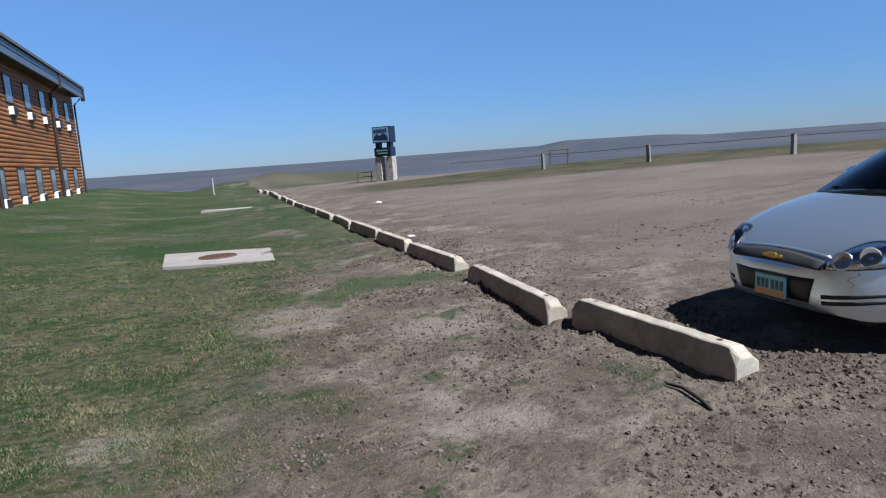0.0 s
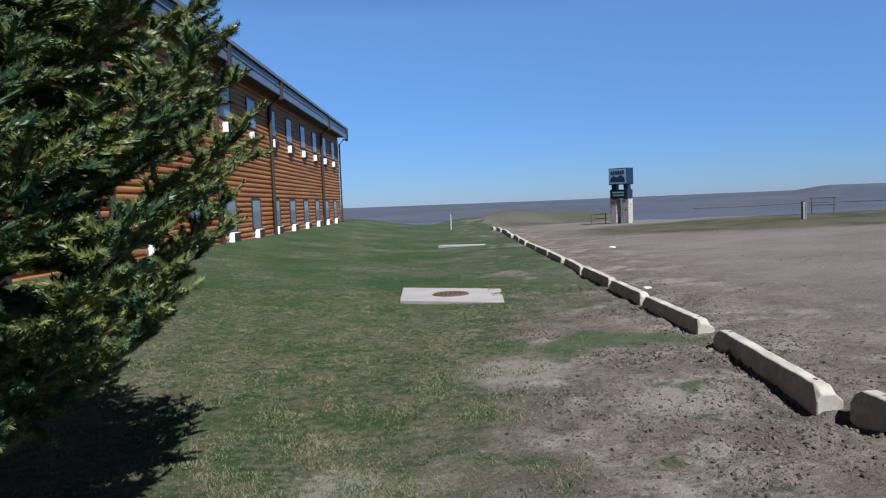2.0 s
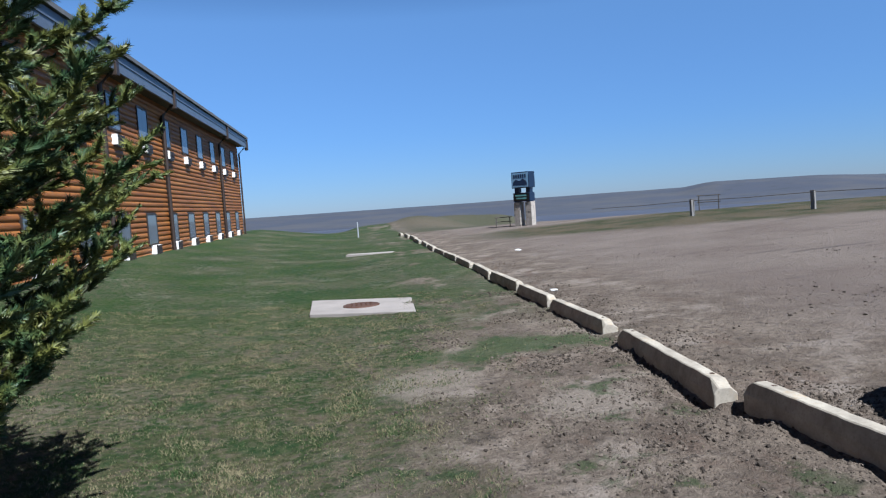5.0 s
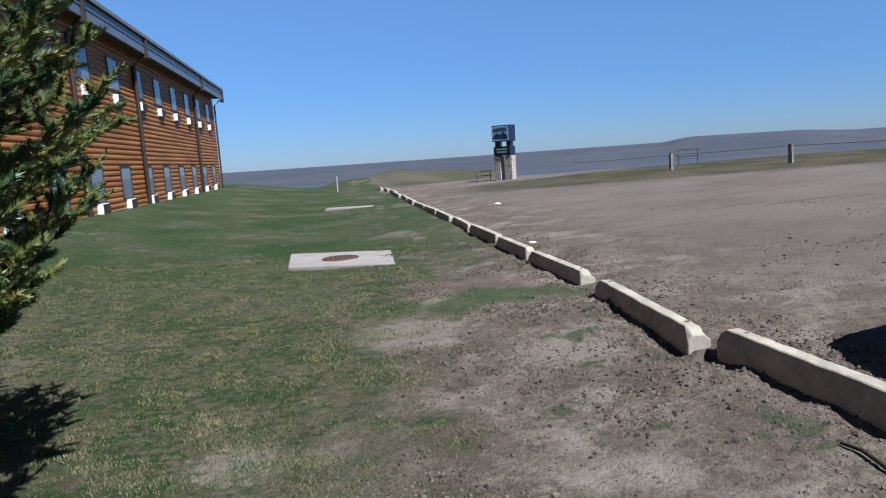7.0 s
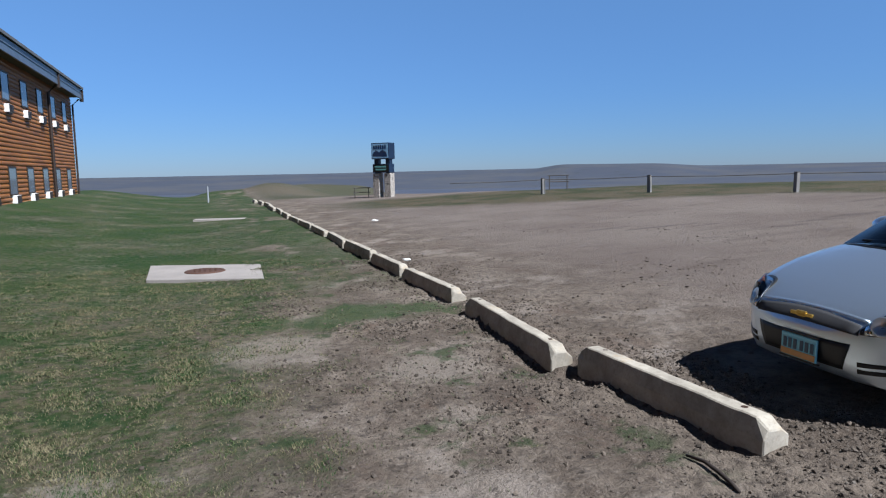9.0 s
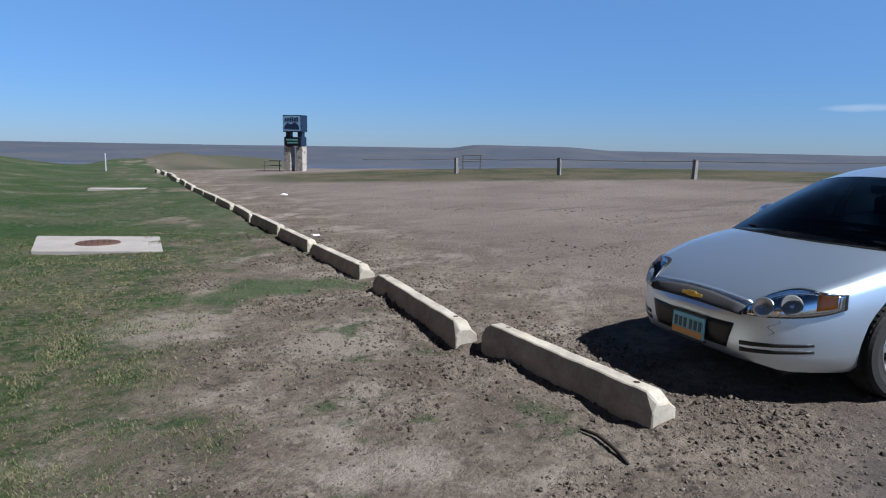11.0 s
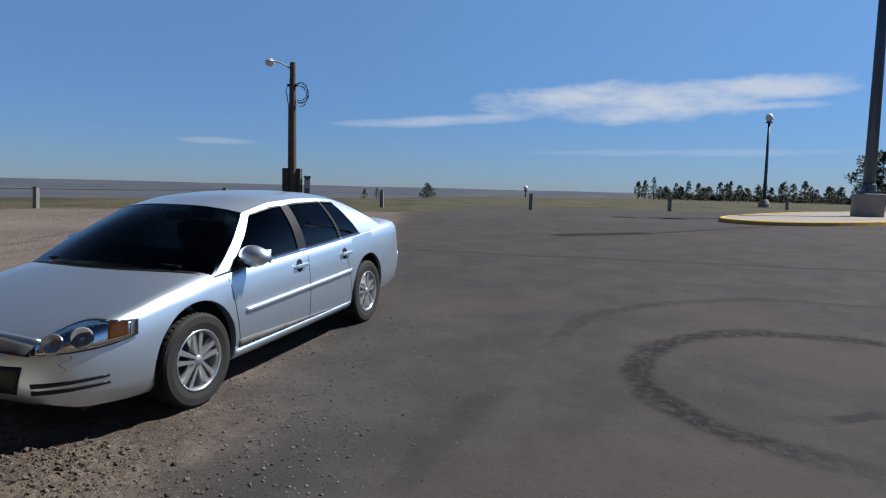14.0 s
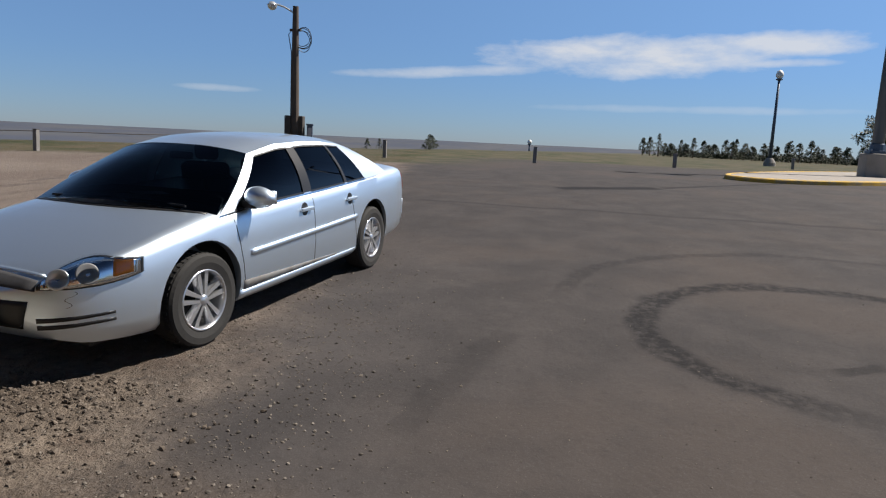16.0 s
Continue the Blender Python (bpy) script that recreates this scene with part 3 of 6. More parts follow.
    for y1, y0 in zip(joints, joints[1:]):
        bm = bmesh.new()
        box(bm, 0.56, 0.64, y0 + 0.12, y1 - 0.12, inv(B_TOP - 0.12), inv(B_TOP + 0.50), 0.01)
        box(bm, 0.64, 0.67, y0 + 0.12, y1 - 0.12, inv(B_TOP + 0.22), inv(B_TOP + 0.26))
        part("fascia", bm, m_fascia, b, "blue-grey metal fascia board")
    for y in joints:
        bm = bmesh.new()
        box(bm, 0.5, 0.72, y - 0.14, y + 0.14, inv(B_TOP - 0.28), inv(B_TOP + 0.50), 0.02)
        part("joint_cover", bm, m_trim, b)
    bm = bmesh.new()
    zt = inv(B_TOP + 0.52)
    pts = [(0.74, zt), (-7, zt + 2.0), (-15.2, zt), (-15.2, zt + 0.14), (-7, zt + 2.16), (0.74, zt + 0.14)]
    a = [bm.verts.new((x, B_Y0 - 0.8, z)) for x, z in pts]
    e = [bm.verts.new((x, B_Y1 + 0.45, z)) for x, z in pts]
    for k in range(6):
        bm.faces.new((a[k], a[(k + 1) % 6], e[(k + 1) % 6], e[k]))
    bm.faces.new(a[::-1])
    bm.faces.new(e)
    part("roof", bm, m_roofing, b)
    bm = bmesh.new()
    gp = [(-0.25, inv(B_TOP)), (-14.2, inv(B_TOP)), (-7, zt + 2.0)]
    for y in (B_Y0 + 0.1, B_Y1 - 0.1):
        bm.faces.new([bm.verts.new((x, y, z)) for x, z in gp])
    part("gable", bm, m_log, b)
    return b


lodge()

# ---- concrete wheel stops ----
_m = Mat("cracked_painted_concrete", 0.9)
_n1, _n2 = _m.noise(4, 6, 0.7), _m.noise(38, 5, 0.7)
_c = _m.ramp(_n1, (0.30, (0.22, 0.195, 0.160, 1)), (0.62, (0.40, 0.36, 0.295, 1)))
_c = _m.mix(_m.math("MULTIPLY", _m.step(_n2, 0.5, 0.7), 0.55), _c, (0.20, 0.17, 0.135, 1))
_c = _m.mix(_m.math("MULTIPLY", _m.step(_m.noise(1.7, 6, 0.75), 0.55, 0.68), 0.45), _c, (0.42, 0.27, 0.12, 1))
m_stop = _m.set(color=_c).bump(_n2, 0.5, 0.006).m


def wheel_stop(length, seed):
    """A chamfered kerb block with sloped, chipped ends."""
    rnd = random.Random(seed)
    bm = bmesh.new()
    n = 22
    prof = [(-0.105, -0.12), (-0.105, 0.060), (-0.080, 0.172), (0.040, 0.172), (0.100, 0.070), (0.100, -0.12)]
    rows = []
    for i in range(n + 1):
        s = -length / 2 + length * i / n
        e = min(s + length / 2, length / 2 - s)
        k = smooth(0, 0.10, e)
        row = []
        for x, z in prof:
            zz = z if z < 0.15 else 0.085 + (z - 0.085) * (0.35 + 0.65 * k)
            xx = x * (0.82 + 0.18 * k) if z > 0.15 else x
            j = 0.0035 if z > 0 else 0.0
            row.append((xx + rnd.uniform(-j, j), s, zz + rnd.uniform(-j, j)))
        rows.append(row)
    vs = grid(bm, rows)
    bm.faces.new(vs[0][::-1])
    bm.faces.new(vs[-1])
    bmesh.ops.recalc_face_normals(bm, faces=bm.faces)
    sharp = [e for e in bm.edges if len(e.link_faces) == 2 and e.calc_face_angle() > 0.4]
    bmesh.ops.bevel(bm, geom=sharp, offset=0.008, segments=1, affect="EDGES")
    return bm


m_pin = simple("rusty_pin_steel", (0.060, 0.034, 0.024, 1), 0.8, 0.4)
STOPS = [(3.50, 3.66, 5.55, 0.02), (3.36, 5.70, 8.10, 0.0)]
_edges = [8.58, 10.97, 13.15, 15.6, 18.2, 20.7, 23.3, 25.9, 28.6, 31.5, 34.5, 37.6, 40.6, 43.4]
for _a, _b in zip(_edges, _edges[1:]):
    STOPS.append((3.45 + random.uniform(-0.06, 0.06), _a + 0.12, _b - 0.10, random.uniform(-0.05, 0.0)))
for k, (x, y0, y1, dz) in enumerate(STOPS):
    L = y1 - y0
    rz = {0: 3.5, 1: -3.5}.get(k, random.uniform(-1.6, 1.6))
    if y0 > 36:
        x -= (y0 - 36) * 0.05
    yc = (y0 + y1) / 2
    s = part("wheel_stop", wheel_stop(L, k), m_stop)
    za, zb = terrain(x, y0), terrain(x, y1)
    s.matrix_basis = pose(x, yc, (za + zb) / 2 + dz, math.degrees(math.atan2(zb - za, L)) + (0.6 if k == 0 else random.uniform(-0.6, 0.6)), random.uniform(-2, 2), rz)
    for e in (-1, 1):
        bm = bmesh.new()
        lathe(bm, [(0.022, 0.165), (0.022, 0.1745), (0.012, 0.1755), (0.0005, 0.172)], 10, m=Matrix.Translation((-0.005, e * (L / 2 - 0.24), 0)))
        part("anchor_pin", bm, m_pin, s, "rusty steel pin head")
    tagged(s, "chipped cream concrete wheel stop lying on bare soil" if k < 8 else "cream concrete wheel stop half sunk in grass", "wheel stop", "row of wheel stops")

# ---- manhole slab and far slab ----
def slab(cx, cy, sx, sy, rz, cover, corners=None):
    t = thing("manhole_slab" if cover else "concrete_pad", cx, cy, plateau(cx, cy), rz,
              "pale concrete pad with a round rusty manhole cover in the lawn" if cover else "flat pale concrete pad in the lawn", "slab")
    bm = bmesh.new()
    box(bm, -sx / 2, sx / 2, -sy / 2, sy / 2, -0.2, 0.050, 0.012)
    if corners:
        for v in bm.verts:
            u, w = v.co.x / sx + 0.5, v.co.y / sy + 0.5
            a, b = Vector(corners[0]).lerp(Vector(corners[1]), u), Vector(corners[3]).lerp(Vector(corners[2]), u)
            v.co.x, v.co.y = a.lerp(b, w)
    part("pad", bm, m_concrete, t)
    if cover:
        bm = bmesh.new()
        lathe(bm, [(0.0005, 0.068), (0.28, 0.068), (0.285, 0.061), (0.29, 0.068), (0.34, 0.067), (0.36, 0.045)], 32)
        for k in range(5):
            for i in range(-2, 3):
                box(bm, -0.2 + k * 0.09, -0.16 + k * 0.09, i * 0.09 - 0.02, i * 0.09 + 0.02, 0.062, 0.075)
        part("manhole_cover", bm, simple("rusty_iron", (0.085, 0.045, 0.032, 1), 0.8, 0.3), t, "rusty cast-iron cover")
    return t


slab(0.42, 13.58, 1.95, 1.95, 0, True, ((-0.94, -0.60), (0.93, -1.28), (1.01, 0.57), (-1.00, 1.33)))
slab(1.0, 28.4, 1.9, 0.6, -12, False)

# ---- white marker pole at the rim ----
m_palepost = simple("chalky_grey_paint", (0.30, 0.32, 0.35, 1), 0.7, vary=0.1)


def marker(x, y):
    t = thing("marker_pole", x, y, terrain(x, y), 0, "thin white marker pole at the rim of the lawn", "pole")
    bm = bmesh.new()
    tube(bm, [(0, 0, -0.3), (0, 0, 1.0)], 0.045, 10)
    part("pole", bm, m_palepost, t)
    bm = bmesh.new()
    lathe(bm, [(0.045, 1.0), (0.04, 1.03), (0.0005, 1.045)], 10)
    part("cap", bm, m_palepost, t)


marker(0.69, 46.2)

# ---- guard posts of the lot, with a sagging cable ----
m_post = simple("grey_weathered_timber", (0.20, 0.19, 0.18, 1), 0.9, vary=0.35, bump=0.4)
m_postdark = simple("tarred_timber", (0.07, 0.062, 0.055, 1), 0.9, vary=0.3)
POSTS = ((15.2, 28.8), (17.93, 24.6), (20.2, 19.3), (24.6, 14.8), (28.5, 9.75), (31.86, 3.80), (36.46, -2.59), (48.34, -10.73))


def guard_post(x, y, lean):
    t = thing("guard_post", m=pose(x, y, terrain(x, y), lean, lean * 0.5, random.uniform(0, 40)),
              label="short weathered square timber guard post at the lot's edge", category="post", group="guard posts round the lot")
    bm = bmesh.new()
    box(bm, -0.075, 0.075, -0.075, 0.075, -0.4, 0.70, 0.012)
    part("shaft", bm, m_post, t)
    bm = bmesh.new()
    box(bm, -0.078, 0.078, -0.078, 0.078, 0.702, 0.73, 0.01)
    part("cap", bm, m_postdark, t)


for p in POSTS:
    guard_post(*p, random.uniform(-1.5, 1.5))

# ---- motel sign ----
m_stone = Mat("fieldstone_pillar", 0.9)
_v = m_stone.voronoi(7, "Color")
m_stone.set(color=m_stone.mix(m_stone.step(m_stone.voronoi(7, "Distance", "DISTANCE_TO_EDGE"), 0.02, 0.08), (0.10, 0.09, 0.08, 1), m_stone.mix(m_stone.noise(9, 3), (0.26, 0.22, 0.185, 1), (0.52, 0.48, 0.43, 1))))
m_stone.bump(m_stone.voronoi(7, "Distance", "DISTANCE_TO_EDGE"), 0.6, 0.02)
m_stone = m_stone.m
m_cab = simple("dark_blue_sign_cabinet", (0.012, 0.025, 0.055, 1), 0.4, 0.2)
m_signface = simple("pale_blue_sign_face", (0.22, 0.38, 0.54, 1), 0.35, vary=0.12)
m_signink = simple("navy_sign_print", (0.012, 0.03, 0.075, 1), 0.4)
m_led = simple("black_message_panel", (0.01, 0.012, 0.014, 1), 0.35)
_m = Mat("pale_teal_letters", 0.5)
_m.set(color=_m.mix(_m.noise(20, 3), (0.10, 0.26, 0.26, 1), (0.16, 0.36, 0.34, 1)))
m_green = _m.m


def sign(x, y, rz):
    s = thing("lodge_sign", x, y, terrain(x, y), rz, "blue cabinet sign with message panel on two stone pillars", "sign")
    for px in (-0.36, 0.36):
        bm = bmesh.new()
        box(bm, px - 0.20, px + 0.20, -0.22, 0.22, -0.4, 1.30, 0.03)
        p = part("pillar", bm, m_stone, s, "rough fieldstone pillar")
        bm = bmesh.new()
        box(bm, px - 0.13, px + 0.13, -0.14, 0.14, 1.28, 2.10)
        part("column", bm, m_cab, s)
    bm = bmesh.new()
    box(bm, -0.53, 0.53, -0.26, 0.26, 1.33, 1.80, 0.02)
    p = part("message_panel", bm, m_cab, s)
    bm = bmesh.new()
    box(bm, -0.48, 0.48, -0.272, -0.264, 1.38, 1.75)
    part("screen", bm, m_led, p)
    for r in range(2):
        bm = bmesh.new()
        box(bm, -0.38 + r * 0.06, 0.32, -0.282, -0.276, 1.61 - r * 0.15, 1.69 - r * 0.15)
        part("message_bar", bm, m_green, p, "pale teal message bar")
    bm = bmesh.new()
    box(bm, -0.55, 0.55, -0.32, 0.32, 2.06, 2.93, 0.02)
    p = part("cabinet", bm, m_cab, s)
    for side in (-1, 1):
        bm = bmesh.new()
        box(bm, -0.51, 0.51, side * 0.324 - 0.004, side * 0.324 + 0.004, 2.11, 2.88)
        part("sign_face", bm, m_signface, p)
        bm = bmesh.new()
        rnd = random.Random(5)
        for c in range(6):
            cx = -0.36 + c * 0.14
            hh = rnd.uniform(0.12, 0.22)
            box(bm, cx - 0.045, cx + 0.045, side * 0.333 - 0.003, side * 0.333 + 0.003, 2.60, 2.60 + hh)
        f = [bm.verts.new((a, side * 0.334, b)) for a, b in ((-0.46, 2.22), (0.46, 2.18), (0.40, 2.42), (0.18, 2.56), (-0.05, 2.44), (-0.25, 2.54), (-0.42, 2.4))]
        bm.faces.new(f)
        part("sign_print", bm, m_signink, p, "navy wave shape and bars")
    return s


sign(9.75, 36.9, -46)

# ---- silver saloon car ----
from mathutils.bvhtree import BVHTree

_m = Mat("silver_metallic_paint", 0.43, 0.97, 0.5)
_f = _m.noise(900, 2)
_m.set(color=_m.mix(_m.math("MULTIPLY", _f, 0.3), (0.72, 0.82, 0.92, 1), (0.56, 0.64, 0.73, 1)), coat=0.8, coat_rough=0.04)
m_paint = _m.m
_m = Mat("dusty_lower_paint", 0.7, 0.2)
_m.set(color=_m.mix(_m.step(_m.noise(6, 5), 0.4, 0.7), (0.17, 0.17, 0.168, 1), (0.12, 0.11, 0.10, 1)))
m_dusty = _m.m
m_blackplastic = simple("black_plastic", (0.012, 0.012, 0.013, 1), 0.45, vary=0.2)
m_rubber = simple("tyre_rubber", (0.022, 0.021, 0.020, 1), 0.85, vary=0.3)
m_alloy = simple("machined_alloy", (0.62, 0.63, 0.65, 1), 0.28, 0.85, vary=0.08, bump=0.02)
m_chrome = simple("chrome", (0.75, 0.76, 0.78, 1), 0.12, 1.0, vary=0.03, bump=0.0)
m_seat = simple("dark_grey_upholstery", (0.030, 0.030, 0.033, 1), 0.8)
m_gold = simple("gold_emblem", (0.55, 0.36, 0.08, 1), 0.3, 0.8)
m_amber = simple("amber_lens", (0.95, 0.27, 0.03, 1), 0.15, vary=0.1)
m_redlens = simple("red_lens", (0.42, 0.015, 0.012, 1), 0.12, vary=0.1)
m_plate = simple("pale_blue_plate", (0.22, 0.52, 0.62, 1), 0.4, vary=0.1)
m_plate2 = simple("orange_plate_band", (0.50, 0.24, 0.07, 1), 0.4, vary=0.2)
m_platetext = simple("dark_plate_print", (0.03, 0.06, 0.10, 1), 0.4)
def thin_glass(name, tint, ior=1.5):
    """A thin pane: tinted see-through, with a mirror sheen that grows at grazing angles."""
    m = Mat(name)
    m.t.nodes.remove(m.bsdf)
    tr, gl = m.t.nodes.new("ShaderNodeBsdfTransparent"), m.t.nodes.new("ShaderNodeBsdfGlossy")
    tr.inputs[0].default_value = tint
    gl.inputs["Roughness"].default_value = 0.01
    fr, mx = m.t.nodes.new("ShaderNodeFresnel"), m.t.nodes.new("ShaderNodeMixShader")
    fr.inputs["IOR"].default_value = ior
    m.t.links.new(fr.outputs[0], mx.inputs[0])
    m.t.links.new(tr.outputs[0], mx.inputs[1])
    m.t.links.new(gl.outputs[0], mx.inputs[2])
    m.t.links.new(mx.outputs[0], m.out.inputs["Surface"])
    return m.m


m_carglass = thin_glass("tinted_car_glass", (0.05, 0.068, 0.075, 1))
m_sideglass = thin_glass("dark_privacy_glass", (0.04, 0.05, 0.055, 1))
m_lens = thin_glass("clear_lamp_cover", (0.93, 0.95, 0.96, 1), 1.3)


def lerp_table(tab, x):
    if x <= tab[0][0]:
        return tab[0][1]
    for (x0, v0), (x1, v1) in zip(tab, tab[1:]):
        if x <= x1:
            u = (x - x0) / (x1 - x0)
            return v0 + (v1 - v0) * u
    return tab[-1][1]


# outlines of the body along its length, nose at +x
HALF_W = ((-2.665, 0.30), (-2.65, 0.58), (-2.60, 0.72), (-2.45, 0.82), (-2.1, 0.885), (-1.4, 0.915), (-0.5, 0.925), (0.6, 0.925), (1.4, 0.915),
          (1.8, 0.872), (2.0, 0.815), (2.15, 0.740), (2.27, 0.640), (2.34, 0.540), (2.39, 0.40), (2.42, 0.18))
TOP_Z = ((-2.665, 0.74), (-2.65, 0.88), (-2.60, 1.02), (-2.52, 1.06), (-2.3, 1.095), (-1.9, 1.08), (-1.5, 1.02), (0.6, 0.985), (0.95, 0.995), (1.1, 0.985), (1.4, 0.940),
         (1.7, 0.866), (1.95, 0.795), (2.1, 0.748), (2.22, 0.706), (2.28, 0.684), (2.33, 0.66), (2.38, 0.62), (2.42, 0.56))
BELT_Z = ((-2.665, 0.70), (-2.60, 0.92), (-2.4, 0.985), (-1.8, 1.00), (-0.5, 0.955), (0.9, 0.915), (1.3, 0.885), (1.7, 0.83), (2.0, 0.76), (2.2, 0.69), (2.3, 0.63), (2.42, 0.54))
LOW_Z = ((-2.665, 0.52), (-2.63, 0.36), (-2.5, 0.28), (-1.9, 0.235), (-1.0, 0.205), (1.0, 0.195), (1.9, 0.20), (2.2, 0.215), (2.33, 0.26), (2.39, 0.33), (2.42, 0.42))


def body_row(x):
    w, zt, zb, zl = (lerp_table(t, x) for t in (HALF_W, TOP_Z, BELT_Z, LOW_Z))
    zm = zl + (zb - zl) * 0.45
    pts = [(0, zl), (w * 0.6, zl), (w * 0.90, zl + 0.015), (w * 0.965, zl + 0.07), (w * 0.985, zl + (zm - zl) * 0.55), (w, zm), (w * 0.998, zm + (zb - zm) * 0.45),
           (w * 0.985, zm + (zb - zm) * 0.8), (w * 0.962, zb - 0.012), (w * 0.925, zb + (zt - zb) * 0.22 + 0.004), (w * 0.84, zb + (zt - zb) * 0.52), (w * 0.66, zb + (zt - zb) * 0.74),
           (w * 0.40, zb + (zt - zb) * 0.92), (0, zt)]
    right = [(x, -y, z) for y, z in pts]
    left = [(x, y, z) for y, z in pts[::-1]]
    return right + left[1:]


def body_shell():
    bm = bmesh.new()
    xs = [-2.665, -2.655, -2.64, -2.61, -2.56, -2.48] + [-2.4 + 0.1 * k for k in range(42)] + [1.85, 1.95, 2.03, 2.10, 2.16, 2.22, 2.27, 2.31, 2.345, 2.375, 2.40, 2.412, 2.42]
    vs = grid(bm, [body_row(x) for x in xs])
    for r in (vs[0], vs[-1]):
        bm.faces.new(r)
    bmesh.ops.remove_doubles(bm, verts=bm.verts, dist=0.0004)
    bmesh.ops.recalc_face_normals(bm, faces=bm.faces)
    return bm


def cut_arches(bm, name):
    """Cut the wheel arches clean through the sides."""
    me = bpy.data.meshes.new(name)
    bm.to_mesh(me)
    bm.free()
    ob = new(name, me)
    cut = bmesh.new()
    for wx in (1.4035, -1.4035):
        for s in (-1, 1):
            a = [cut.verts.new((wx + 0.405 * math.cos(2 * math.pi * k / 40), s * 0.60, 0.355 + 0.405 * math.sin(2 * math.pi * k / 40))) for k in range(40)]
            e = [cut.verts.new((v.co.x, s * 1.2, v.co.z)) for v in a]
            cut.faces.new(a if s > 0 else a[::-1])
            cut.faces.new(e[::-1] if s > 0 else e)
            for k in range(40):
                f = (a[k], e[k], e[(k + 1) % 40], a[(k + 1) % 40])
                cut.faces.new(f if s < 0 else f[::-1])
    bmesh.ops.recalc_face_normals(cut, faces=cut.faces)
    cm = bpy.data.meshes.new("cutter")
    cut.to_mesh(cm)
    cut.free()
    co = new("cutter", cm)
    mod = ob.modifiers.new("arches", "BOOLEAN")
    mod.operation, mod.object, mod.solver = "DIFFERENCE", co, "EXACT"
    dg = bpy.context.evaluated_depsgraph_get()
    done = bpy.data.meshes.new_from_object(ob.evaluated_get(dg))
    out = bmesh.new()
    out.from_mesh(done)
    for o, d in ((ob, me), (co, cm)):
        bpy.data.objects.remove(o)
        bpy.data.meshes.remove(d)
    bpy.data.meshes.remove(done)
    return out


# greenhouse columns: x at the belt, x at the roof rail
COLS = ((1.20, 0.48), (1.02, 0.37), (0.00, -0.06), (-0.12, -0.16), (-0.80, -0.76), (-0.85, -0.80), (-1.26, -1.06), (-1.90, -1.44))
RAIL_Z = ((-1.46, 1.285), (-1.15, 1.345), (-0.75, 1.380), (-0.3, 1.392), (0.10, 1.378), (0.48, 1.312))
RAIL_Y = ((-1.46, 0.565), (-0.75, 0.61), (-0.1, 0.625), (0.48, 0.615))


def side_point(xb, xt, t, out=0.0):
    zb = lerp_table(BELT_Z, xb) + 0.005
    yb = lerp_table(HALF_W, xb) * 0.945
    zt, yt = lerp_table(RAIL_Z, xt), lerp_table(RAIL_Y, xt)
    bow = 0.035 * math.sin(math.pi * t)
    return (xb + (xt - xb) * t, yb + (yt - yb) * t + bow + out, zb + (zt - zb) * t + 0.2 * out)


def strip(c0, c1, t0, t1, out=0.0, nx=6, nt=6, side=1):
    rows = []
    for i in range(nx + 1):
        u = i / nx
        xb, xt = c0[0] + (c1[0] - c0[0]) * u, c0[1] + (c1[1] - c0[1]) * u
        row = []
        for j in range(nt + 1):
            x, y, z = side_point(xb, xt, t0 + (t1 - t0) * j / nt, out)
            row.append((x, side * y, z))
        rows.append(row)
    return rows


def orient(bm, inside):
    """Turn all faces of an open sheet away from a point inside the car."""
    bmesh.ops.recalc_face_normals(bm, faces=bm.faces)
    bm.normal_update()
    if sum(f.normal.dot(f.calc_center_median() - Vector(inside)) for f in bm.faces) < 0:
        bmesh.ops.reverse_faces(bm, faces=bm.faces[:])


def thicken(bm, d=0.012):
    """Give sheets a thickness."""
    bmesh.ops.recalc_face_normals(bm, faces=bm.faces)
    bmesh.ops.solidify(bm, geom=bm.faces[:], thickness=d)


